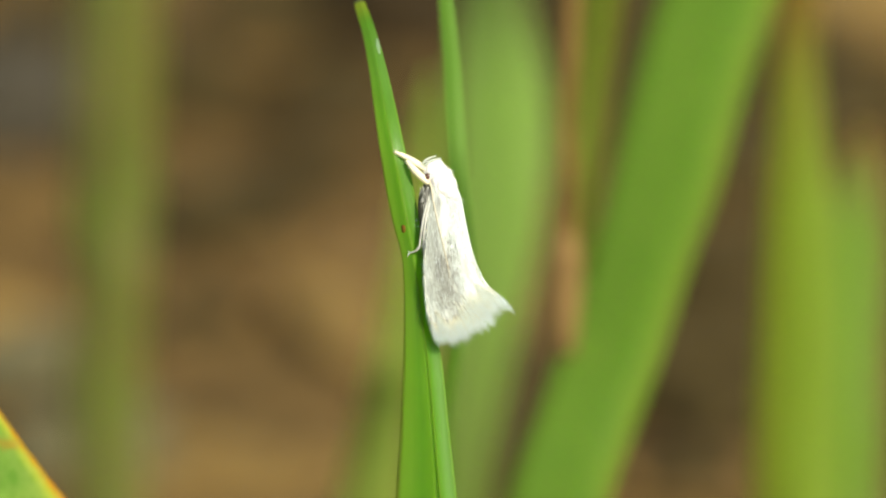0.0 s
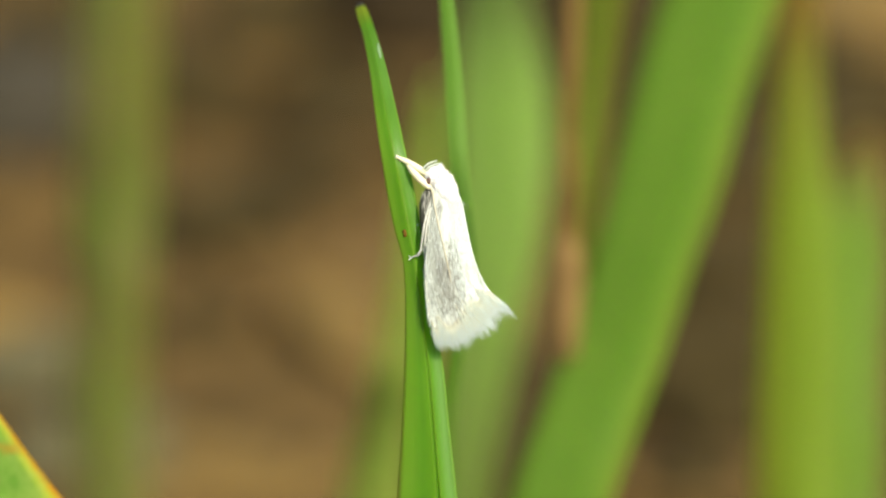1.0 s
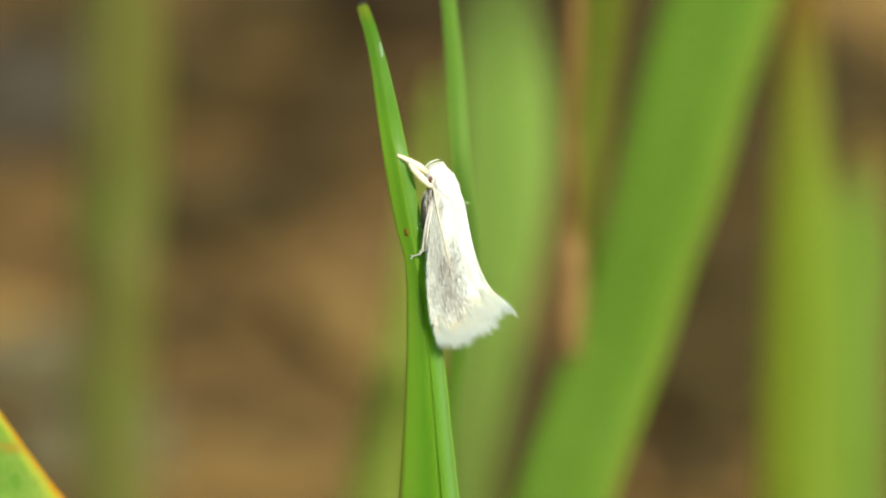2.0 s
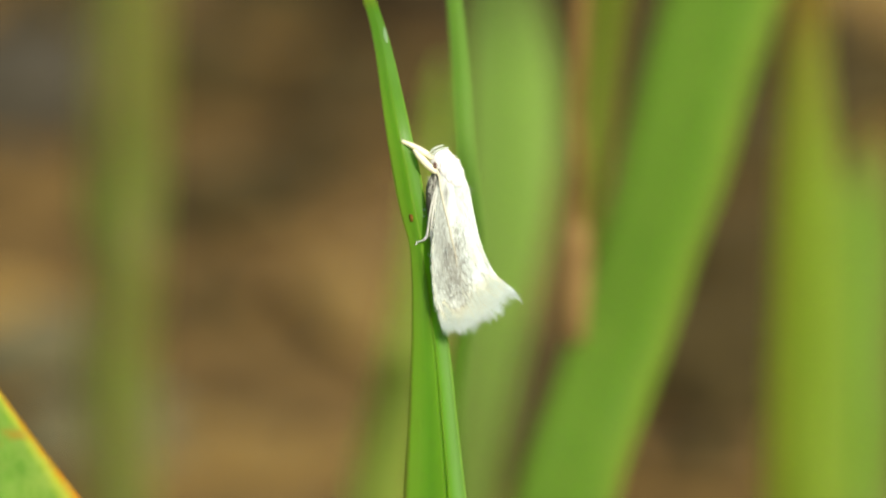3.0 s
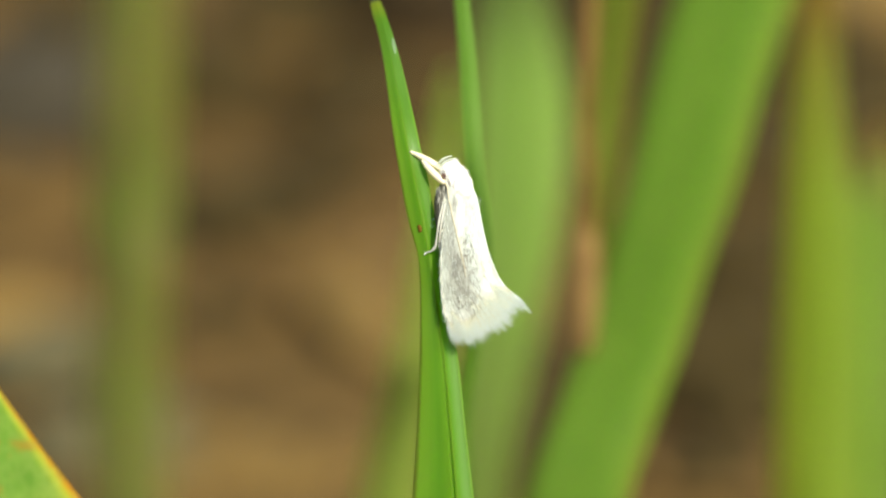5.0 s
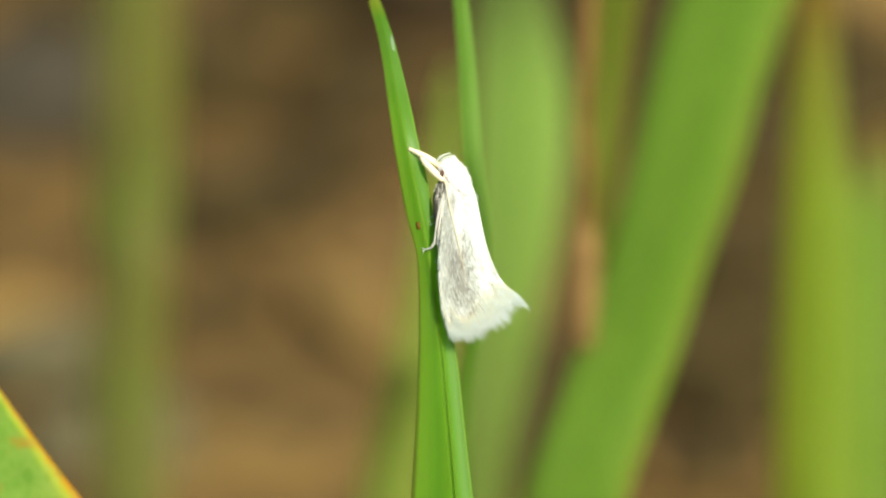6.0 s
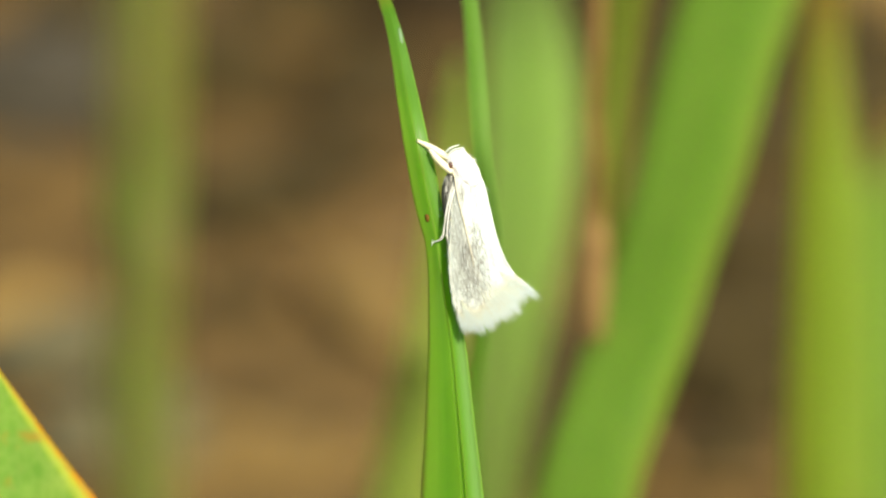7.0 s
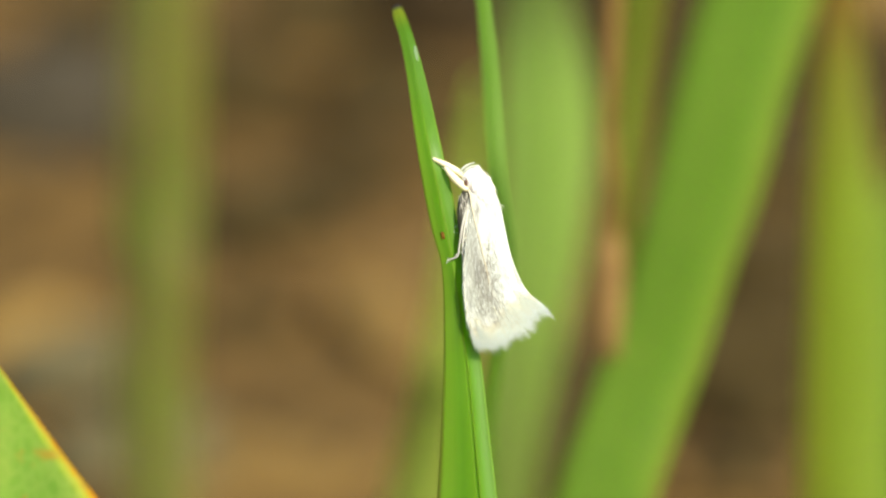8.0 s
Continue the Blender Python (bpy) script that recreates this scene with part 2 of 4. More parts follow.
def fuzz_material(name, dark, light, fac=0.3, root=None):
    """Fine hair and scales, each strand a little different; root: another colour at the foot of each strand."""
    n = Nodes(name)
    g = n.put("ShaderNodeNewGeometry")
    grain = n.noise(n.coords("Object", (9000, 9000, 9000)), 1.0, 3.0)
    colour = n.mix(0.5, n.ramp(g.outputs["Random Per Island"], [(0.0, dark), (1.0, light)]), n.ramp(grain, [(0.3, dark), (0.7, light)]))
    passed = n.mix(0.0, light, light)
    if root:
        sep = n.put("ShaderNodeSeparateXYZ")
        n.link(n.put("ShaderNodeTexCoord").outputs["UV"], sep.inputs[0])
        foot = n.ramp(sep.outputs[1], [(0.10, (0.95,) * 3), (0.70, (0, 0, 0))])
        colour, passed = n.mix(foot, colour, root), n.mix(foot, passed, root)
    n.link(colour, n.bsdf.inputs["Base Color"])
    n.bsdf.inputs["Roughness"].default_value = 0.6
    n.bump(grain, 0.5, 0.00003)
    n.thin(passed, fac)
    return n.mat


def eye_material():
    n = Nodes("moth eye")
    cells = n.put("ShaderNodeTexVoronoi", Scale=30000.0)
    n.link(n.coords("Object"), cells.inputs["Vector"])
    n.link(n.ramp(cells.outputs["Distance"], [(0.0, (0.11, 0.04, 0.016)), (0.8, (0.04, 0.014, 0.007))]), n.bsdf.inputs["Base Color"])
    n.bsdf.inputs["Roughness"].default_value = 0.5
    return n.mat


SOIL = soil_material()
# The light strip on its right half is sheen painted as pale green.
GREEN = grass_material("fresh grass", (0.116, 0.292, 0.02), (0.086, 0.24, 0.014), (0.172, 0.35, 0.048), (0.33, 0.63, 0.055), pale_sheen=(0.25, 0.44, 0.13), warm=(0.26, 0.40, 0.035),
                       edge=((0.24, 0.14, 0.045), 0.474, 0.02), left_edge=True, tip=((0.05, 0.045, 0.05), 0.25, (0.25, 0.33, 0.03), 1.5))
# Lighter yellowish right half: the lit side of the fold put into colour.
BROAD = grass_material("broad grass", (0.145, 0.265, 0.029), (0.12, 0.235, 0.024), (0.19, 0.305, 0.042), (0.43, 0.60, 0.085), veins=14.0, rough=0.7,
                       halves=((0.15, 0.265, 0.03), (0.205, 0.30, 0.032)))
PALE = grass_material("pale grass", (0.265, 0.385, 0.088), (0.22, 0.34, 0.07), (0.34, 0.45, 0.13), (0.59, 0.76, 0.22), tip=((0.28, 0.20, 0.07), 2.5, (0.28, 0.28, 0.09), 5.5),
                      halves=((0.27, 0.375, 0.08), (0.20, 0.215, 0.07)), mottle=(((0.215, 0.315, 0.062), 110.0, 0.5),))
OLIVE_BASE = grass_material("pale grass with an olive base", (0.29, 0.41, 0.12), (0.26, 0.37, 0.105), (0.355, 0.465, 0.16), (0.59, 0.76, 0.22), root=((0.245, 0.315, 0.09), 17.0, 30.0),
                       tip=((0.16, 0.20, 0.065), 8.0, (0.20, 0.28, 0.085), 11.0), mottle=(((0.235, 0.35, 0.08), 130.0, 0.55),))
LIME = grass_material("yellowing grass", (0.29, 0.365, 0.055), (0.24, 0.31, 0.045), (0.33, 0.42, 0.08), (0.56, 0.69, 0.16), tip=((0.27, 0.155, 0.04), 8.0, (0.29, 0.25, 0.055), 15.0),
                       halves=((0.25, 0.25, 0.03), (0.245, 0.345, 0.065)), mottle=(((0.225, 0.28, 0.048), 140.0, 0.53),))
DULL = grass_material("dull olive grass", (0.21, 0.205, 0.063), (0.175, 0.168, 0.05), (0.26, 0.25, 0.083), (0.47, 0.47, 0.16),
                      halves=((0.21, 0.205, 0.095), (0.225, 0.225, 0.055)), mottle=(((0.165, 0.13, 0.06), 150.0, 0.50), ((0.20, 0.245, 0.06), 190.0, 0.53), ((0.27, 0.25, 0.10), 260.0, 0.56)),
                      root=((0.235, 0.24, 0.075), 22.0, 34.0))
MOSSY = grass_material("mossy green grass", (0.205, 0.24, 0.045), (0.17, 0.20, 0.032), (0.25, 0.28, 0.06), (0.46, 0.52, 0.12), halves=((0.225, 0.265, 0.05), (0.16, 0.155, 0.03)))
RIMMED = grass_material("rimmed leaf", (0.19, 0.35, 0.05), (0.15, 0.31, 0.042), (0.29, 0.42, 0.095), (0.48, 0.70, 0.11), veins=6.0,
                        rough=0.65, edge=((0.56, 0.19, 0.010), 0.486, 0.05, (0.56, 0.50, 0.03)), flecks=(0.42, 0.25, 0.03), mottle=(((0.15, 0.305, 0.04), 420.0, 0.52), ((0.27, 0.39, 0.075), 600.0, 0.56)))
YOUNG = grass_material("young yellow-green grass", (0.30, 0.36, 0.09), (0.26, 0.315, 0.07), (0.36, 0.42, 0.13), (0.60, 0.72, 0.22), mottle=(((0.27, 0.36, 0.08), 120.0, 0.54),))
GLAUCOUS = grass_material("glaucous grass", (0.21, 0.37, 0.085), (0.17, 0.33, 0.06), (0.29, 0.43, 0.13), (0.50, 0.73, 0.20))
RIB = grass_material("leaf midrib", (0.13, 0.26, 0.022), (0.11, 0.23, 0.018), (0.18, 0.31, 0.035), (0.42, 0.64, 0.07))
STRAW = dead_material("dry stem", ((0.085, 0.05, 0.012), (0.17, 0.098, 0.026), (0.23, 0.14, 0.045)))
SHEATH = dead_material("papery sheath", ((0.15, 0.09, 0.03), (0.24, 0.145, 0.05), (0.31, 0.20, 0.08)))
LITTER = dead_material("plant litter", ((0.02, 0.012, 0.005), (0.06, 0.038, 0.012), (0.13, 0.085, 0.03)), True)
RUST = dead_material("rust leaf", ((0.072, 0.041, 0.012), (0.12, 0.071, 0.021), (0.165, 0.102, 0.035)))
TAN = dead_material("tan leaf", ((0.11, 0.066, 0.019), (0.185, 0.115, 0.03), (0.25, 0.165, 0.055)))
OCHRE = dead_material("ochre leaf", ((0.17, 0.10, 0.025), (0.27, 0.17, 0.042), (0.34, 0.22, 0.07)))
GREY = dead_material("grey clod", ((0.022, 0.018, 0.010), (0.041, 0.034, 0.021), (0.066, 0.055, 0.034)))
ASH = dead_material("ashen clod", ((0.060, 0.050, 0.024), (0.092, 0.080, 0.038), (0.125, 0.11, 0.055)))
DARK_LUMP = dead_material("dark lump for soil and shade", ((0.018, 0.012, 0.002), (0.037, 0.025, 0.005), (0.064, 0.043, 0.010)))
BLACKISH = dead_material("blackish soil", ((0.010, 0.006, 0.001), (0.021, 0.012, 0.002), (0.038, 0.023, 0.005)))
WING = wing_material()
FRINGE = fuzz_material("wing fringe", (0.68, 0.76, 0.70), (0.93, 0.99, 0.98), 0.55, (0.88, 0.86, 0.72))
COAT = fuzz_material("pale wing scales", (0.52, 0.565, 0.51), (0.87, 0.94, 0.91), 0.15)
DUSK = fuzz_material("dusky wing scales", (0.07, 0.062, 0.05), (0.36, 0.34, 0.29), 0.05)
FLUFF = fuzz_material("white body scales", (0.93, 0.91, 0.87), (0.97, 0.965, 0.95), 0.15)
# Nearly black: the shadow of wings and legs is put into this colour.
SHADE = fuzz_material("grey belly scales, darkened for shade", (0.016, 0.016, 0.010), (0.045, 0.044, 0.030), 0.05)
CREAM = fuzz_material("cream leg scales", (0.60, 0.52, 0.29), (0.85, 0.80, 0.58), 0.2)
PALP = fuzz_material("greenish palp scales", (0.36, 0.41, 0.32), (0.58, 0.62, 0.52), 0.2)
LEG = fuzz_material("grey-white leg scales", (0.40, 0.40, 0.34), (0.68, 0.68, 0.61), 0.15)
# Pale green of the painted glint on the carrying leaf.
GLINT = fuzz_material("leaf glint", (0.15, 0.26, 0.09), (0.22, 0.34, 0.17), 0.3)
FEELER = fuzz_material("antenna scales", (0.39, 0.345, 0.235), (0.60, 0.555, 0.42), 0.1)
EYE_DARK = eye_material()
SPOT = dead_material("rust speck", ((0.06, 0.03, 0.003), (0.105, 0.052, 0.004), (0.14, 0.075, 0.008)))


# ---- shapes ----
MM = 0.001


def at(u, v, d=REACH):
    """A place by millimetres right of and above the moth's plane point, carried out to the distance d from the lens."""
    k = d / REACH * MM
    return EYE + AHEAD * d + Vector((1, 0, 0)) * (u * k) + UP * (v * k)


def upright(u, v, d):
    """The same, on a vertical sheet that crosses the line of sight at d."""
    return at(u, v, d / (1.0 + math.tan(P) * v * MM / REACH))


def spline(pts, n):
    """n + 1 points along a smooth curve through rows of numbers, of which the first three (or two) are the place."""
    pts = [np.array(p, float) for p in pts]
    pts = [2 * pts[0] - pts[1], *pts, 2 * pts[-1] - pts[-2]]
    gaps = [max(np.linalg.norm((q - p)[:3]), 1e-9) ** 0.5 for p, q in zip(pts, pts[1:])]
    out = []
    for i in range(n + 1):
        s = i / n * (len(pts) - 3)
        k = min(int(s), len(pts) - 4)
        f = s - k
        a, b, c, e = pts[k:k + 4]
        g0, g1, g2 = gaps[k:k + 3]
        m1 = g1 * ((b - a) / g0 - (c - a) / (g0 + g1) + (c - b) / g1)
        m2 = g1 * ((c - b) / g1 - (e - b) / (g1 + g2) + (e - c) / g2)
        out.append((2 * f ** 3 - 3 * f * f + 1) * b + (f ** 3 - 2 * f * f + f) * m1 + (3 * f * f - 2 * f ** 3) * c + (f ** 3 - f * f) * m2)
    return out


def part(name, bm, material, parent=None, label="", smooth=True, place=None):
    me = bpy.data.meshes.new(name)
    if isinstance(bm, bmesh.types.BMesh):
        bmesh.ops.recalc_face_normals(bm, faces=bm.faces)
        bm.to_mesh(me)
        bm.free()
    else:
        me.from_pydata(*bm[:3])
        if len(bm) > 3:
            run = me.uv_layers.new(name="UVMap").data
            for loop, spot in zip(me.loops, run):
                spot.uv = (0.5, bm[3][loop.vertex_index])
    me.materials.append(material)
    for p in me.polygons:
        p.use_smooth = smooth
    ob = new(name, me)
    if parent:
        ob.parent = parent
    if place:
        ob.matrix_basis = place
    if label:
        ob["label"] = label
    return ob


def skin(bm, rings, us, vs, caps=True):
    """Joins closed rings of points into a tube with a map."""
    uv = bm.loops.layers.uv.verify()
    vr = [[bm.verts.new(p) for p in ring] for ring in rings]
    m = len(vr[0])
    for i in range(len(vr) - 1):
        for j in range(m):
            k = (j + 1) % m
            f = bm.faces.new((vr[i][j], vr[i][k], vr[i + 1][k], vr[i + 1][j]))
            for loop, (a, b) in zip(f.loops, ((j, i), (k, i), (k, i + 1), (j, i + 1))):
                loop[uv].uv = (us[a], vs[b])
    if caps:
        bm.faces.new(vr[0])
        bm.faces.new(vr[-1])
    return bm


def blade_mesh(rows, lean_left=35.0, lean_right=35.0, n=48, m=8, thick=0.00016, cup=0.15, cup_right=None, ripple=0.0, flat=0.0):
    """A keeled leaf from its tip to its root. Rows: place of the keel, width of the left half and of the right half in metres as seen square on."""
    table = spline([(*p, a, b) for p, a, b in rows], n)
    rings, vs, run = [], [], 0.0
    us = [j / m for j in range(m + 1)] + [j / m for j in range(m, -1, -1)]
    for i, r in enumerate(table):
        p, wl, wr = Vector(r[:3]), max(r[3], 0.00002), max(r[4], 0.00002)
        if i:
            run += (p - Vector(table[i - 1][:3])).length / MM
        vs.append(run)
        t = (Vector(table[min(i + 1, n)][:3]) - Vector(table[max(i - 1, 0)][:3])).normalized()
        side = Vector((1, 0, 0)) - t * t.x
        side.normalize()
        back = t.cross(side)
        if back.y < 0:
            back = -back
        front, rear = [], []
        for j in range(m + 1):
            s = 2 * j / m - 1
            w, lean = (wl, lean_left) if s < 0 else (wr, lean_right)
            a = abs(s)
            lean *= min(1.0, 0.3 + 0.7 * max(0.0, i / n / flat - 0.5) * 2.0) if flat and s >= 0 else 1.0
            off = side * (s * w) + back * (w * math.tan(radians(lean)) * (a - (cup if s < 0 or cup_right is None else cup_right) * a * a))
            off += back * (ripple * w * noise.noise(Vector((s * 0.7, run * 0.12, rows[0][1] * 1e4))))
            h = thick * (1.0 - 0.75 * a ** 3) * (1.6 if a < 0.01 else 1.0) * min(1.0, (wl + wr) / 0.0008)
            front.append(p + off)
            rear.append(p + off + back * h)
        rings.append(front + rear[::-1])
    bm = bmesh.new()
    return skin(bm, rings, us, vs)


def to_ground(rows, sway=0.6):
    """Carries a leaf from its last row down into the soil."""
    (p, a, b), (q, c, e) = rows[-2], rows[-1]
    step = (q - p) / max(p.z - q.z, 1e-6)
    low = []
    for s in (0.35, 0.7, 1.05):
        g = q + Vector((step.x * sway * (s - 0.35 * s * s), step.y * sway * (s - 0.35 * s * s), -s)) * q.z
        low.append((g, c * (1 + 0.25 * s), e * (1 + 0.25 * s)))
    return rows + low


def grass(name, label, material, spine, d, group="", tilt=True, rib=0.0, **kw):
    """One leaf of grass as a thing. Spine rows: u, v of the keel and the half widths, in millimetres in the moth's plane."""
    put = upright if tilt else at
    k = d / REACH * MM
    rows = to_ground([(put(u, v, *(far or (d,))), a * k, b * k) for u, v, a, b, *far in spine])
    ob = new(name)
    ob.location = (rows[-1][0].x, rows[-1][0].y, 0.0)
    bpy.context.view_layer.update()
    back = Matrix.Translation(-ob.location)
    lamina = part("lamina", blade_mesh(rows, **kw), material, ob, place=back)
    first = int(rib * len(rows))
    keel = [(p + Vector((0, -0.00002, 0)), 0.016 * (a + b) + 0.00001) for p, a, b in rows[first:]]
    n = kw.get("n", 48)
    table = spline([(*p, r) for p, r in keel], n)
    bm = tube(bmesh.new(), [r[:3] for r in table], [max(r[3], 0.00001) for r in table], 6, n * 2)
    part("midrib", bm, RIB, ob, "raised midrib", place=back)
    return tagged(ob, label, "grass", group)


def tube(bm, pts, radii, sides=8, n=16):
    """A round limb along a curve."""
    table = spline([(*p, r) for p, r in zip(pts, radii)], n)
    rings, vs = [], []
    for i, r in enumerate(table):
        t = (Vector(table[min(i + 1, n)][:3]) - Vector(table[max(i - 1, 0)][:3])).normalized()
        a = t.cross(Vector((0.3, 1, 0.2))).normalized()
        b = t.cross(a)
        rings.append([Vector(r[:3]) + (a * math.cos(q) + b * math.sin(q)) * max(r[3], 1e-6) for q in (6.28318 * j / sides for j in range(sides))])
        vs.append(i / n)
    return skin(bm, rings, [j / sides for j in range(sides)], vs)


def strands(hairs, steps=3):
    """Many fine tapering hairs: root, direction with length, bend, thickness."""
    verts, faces, along = [], [], []
    for root, way, bend, r in hairs:
        a = way.cross(Vector((0.2, 1.0, 0.1))).normalized()
        b = way.cross(a).normalized()
        base = len(verts)
        for s in range(steps + 1):
            f = s / steps
            c = root + way * f + bend * (f * f)
            w = r * min(1.0, 0.25 + 2.5 * f) * (1.0 - 0.9 * f)
            along += [f, f, f]
            verts += [c + a * w, c - a * (w * 0.5) + b * (w * 0.87), c - a * (w * 0.5) - b * (w * 0.87)]
        for s in range(steps):
            for j in range(3):
                k = (j + 1) % 3
                faces.append((base + 3 * s + j, base + 3 * s + k, base + 3 * s + 3 + k, base + 3 * s + 3 + j))
        faces.append((base + 3 * steps, base + 3 * steps + 1, base + 3 * steps + 2))
    return ([tuple(v) for v in verts], [], faces, along)


# ---- ground ----
def soil_height(x, y):
    q = Vector((x, y - 0.2, 0))
    fade = 1.0 / (1.0 + (q.length / 0.6) ** 2)
    return fade * (0.0016 * noise.noise(q * 28) + 0.0011 * noise.noise(q * 90) + 0.0006 * noise.noise(q * 220))


def ground():
    n, verts, faces = 180, [], []
    reach = [0.34 * s + 80.0 * s ** 9 for s in (2 * i / n - 1 for i in range(n + 1))]
    for y in reach:
        for x in reach:
            verts.append((x, y + 0.2, soil_height(x, y + 0.2)))
    for i in range(n):
        for j in range(n):
            k = i * (n + 1) + j
            faces.append((k, k + 1, k + n + 2, k + n + 1))
    ob = part("ground", (verts, [], faces), SOIL)
    return tagged(ob, "bare brown soil under the grass, partly shaded", "soil", kind="structure")


def litter():
    rng = random.Random(4)
    verts, faces = [], []
    for i in range(3600):
        x, y = rng.uniform(-0.13, 0.13), rng.uniform(0.04, 0.56)
        length, w = rng.uniform(0.0015, 0.011), rng.uniform(0.0004, 0.0016)
        if rng.random() < 0.3:
            length, w = rng.uniform(0.001, 0.003), rng.uniform(0.001, 0.003)
        m = pose(x, y, soil_height(x, y) + rng.uniform(0.0, 0.0006), rng.uniform(-14, 14), rng.uniform(-14, 14), rng.uniform(0, 360))
        base = len(verts)
        for s, k in ((-1, 0.5), (0, 1.0), (1, 0.4)):
            for a, b in ((-1, -0.5), (1, -0.5), (0.8, 0.5), (-0.8, 0.5)):
                verts.append(tuple(m @ Vector((s * length / 2, a * w * k / 2, b * w * 0.5 * k + (0.12 * length if s == 0 else 0)))))
        for s in (0, 4):
            for j in range(4):
                k = (j + 1) % 4
                faces.append((base + s + j, base + s + k, base + s + 4 + k, base + s + 4 + j))
        faces += [(base, base + 1, base + 2, base + 3), (base + 8, base + 9, base + 10, base + 11)]
    ob = part("litter", (verts, [], faces), LITTER, smooth=False)
    return tagged(ob, "loose dry brown plant crumbs lying on the soil", "plant litter", kind="stuff")


def on_ground(u, v):
    """Where the line of sight past u, v meets the soil."""
    way = at(u, v) - EYE
    return EYE + way * (EYE.z / -way.z)


def dead_leaf(u, v, length, width, turn, material, label):
    """A curled dry leaf lying on the soil."""
    p = on_ground(u, v)
    rows = []
    rng = random.Random(int(length * 1e5 + turn))
    bend = rng.uniform(-0.2, 0.2)
    for i in range(9):
        s = i / 8
        w = width * (math.sin(math.pi * min(1, s * 0.97 + 0.03)) ** 0.7 + 0.03)
        rows.append((s - 0.5, bend * math.sin(s * 3.14), w, 0.18 * math.sin(s * 3.14) + 0.03 * rng.random()))
    m = pose(p.x, p.y, soil_height(p.x, p.y) + 0.0007, rng.uniform(-2, 2), rng.uniform(-2, 2), turn)
    rings = []
    k = 7
    for s, b, w, h in spline(rows, 22):
        front, rear = [], []
        for j in range(k):
            a = 2 * j / (k - 1) - 1
            q = Vector((s * length, b * length + a * w / 2, h * length * 0.06 + 0.03 * w * a * a + 0.03 * w * noise.noise(Vector((s * 6, a * 2, turn)))))
            front.append(m @ q)
            rear.append(m @ (q - Vector((0, 0, 0.00025))))
        rings.append(front + rear[::-1])
    bm = skin(bmesh.new(), rings, [j / 13 for j in range(14)], [i / 22 for i in range(23)])
    ob = new("dead_leaf")
    part("lamina", bm, material, ob)
    rib = [m @ Vector((s * length, b * length, h * length * 0.06 + 0.0002)) for s, b, w, h in rows]
    stalk = m @ Vector((-0.72 * length, -0.05 * length, 0.0))
    part("midrib", tube(bmesh.new(), [stalk] + rib, [0.0005] + [0.0005 - 0.00004 * i for i in range(9)], 6, 30), STRAW, ob, "dry pale midrib")
    return tagged(ob, label, "dead leaf")


def clod(u, v, size, label, material):
    p = on_ground(u, v)
    bm = bmesh.new()
    bmesh.ops.create_icosphere(bm, subdivisions=4, radius=size)
    for w in bm.verts:
        f = 1 + 0.35 * noise.noise(w.co / size * 1.3 + p * 40) + 0.12 * noise.noise(w.co / size * 4)
        w.co = Vector((w.co.x * 1.3, w.co.y, w.co.z * 0.6)) * f + Vector((p.x, p.y, soil_height(p.x, p.y) + size * 0.3))
    return tagged(part("soil_clod", bm, material), label, "soil")


ground()
litter()
dead_leaf(*(-3.59, 0.21), 0.020, 0.012, 65, RUST, "broad rust-brown dead leaf lying flat on soil")
dead_leaf(*(-16.20, -2.70), 0.012, 0.010, 60, OCHRE, "small orange-tan dead leaf on the soil")
dead_leaf(*(15.33, 7.14), 0.034, 0.020, 8, TAN, "tan dead leaf lying behind the yellowing grass")
dead_leaf(*(-7.88, -7.20), 0.020, 0.012, -20, TAN, "curled tan dead leaf near the grass roots")
dead_leaf(*(-3.30, -3.10), 0.020, 0.012, 110, TAN, "faded tan dead leaf beside the grass roots")
dead_leaf(*(8.70, -8.05), 0.016, 0.008, 10, RUST, "small rust-brown dead leaf on shaded soil")
dead_leaf(*(-8.46, 6.26), 0.014, 0.006, 150, RUST, "small rust-brown dead leaf on dark soil")
dead_leaf(*(-14.71, 7.43), 0.016, 0.008, 20, RUST, "rust-brown dead leaf behind the olive grass")
clod(*(-15.30, 4.10), 0.0055, "grey lump of soil beside dead leaves", GREY)
clod(*(-14.12, -4.86), 0.004, "grey-olive lump of soil on the litter", ASH)
clod(*(-12.37, -7.59), 0.004, "grey-olive lump of soil on the litter", ASH)
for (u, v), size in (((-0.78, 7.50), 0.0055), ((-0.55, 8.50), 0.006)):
    clod(u, v, size, "almost black lump of soil", BLACKISH)
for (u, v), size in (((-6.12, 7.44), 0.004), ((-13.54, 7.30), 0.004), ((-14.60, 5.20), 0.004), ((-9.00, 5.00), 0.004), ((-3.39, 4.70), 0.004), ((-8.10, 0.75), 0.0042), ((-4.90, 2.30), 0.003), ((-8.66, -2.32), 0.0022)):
    clod(u, v, size, "dark brown lump of soil on open ground", DARK_LUMP)
# Dark lumps added in the gaps in place of shaded soil.
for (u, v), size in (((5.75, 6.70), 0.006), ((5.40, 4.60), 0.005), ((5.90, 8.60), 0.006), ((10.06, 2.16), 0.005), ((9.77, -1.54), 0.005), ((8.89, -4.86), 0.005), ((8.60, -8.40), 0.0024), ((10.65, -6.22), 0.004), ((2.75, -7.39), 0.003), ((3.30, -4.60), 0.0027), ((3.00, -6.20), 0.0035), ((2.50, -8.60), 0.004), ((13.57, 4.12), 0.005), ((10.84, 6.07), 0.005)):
    clod(u, v, size, "dark brown lump added for shade between grass leaves", DARK_LUMP)

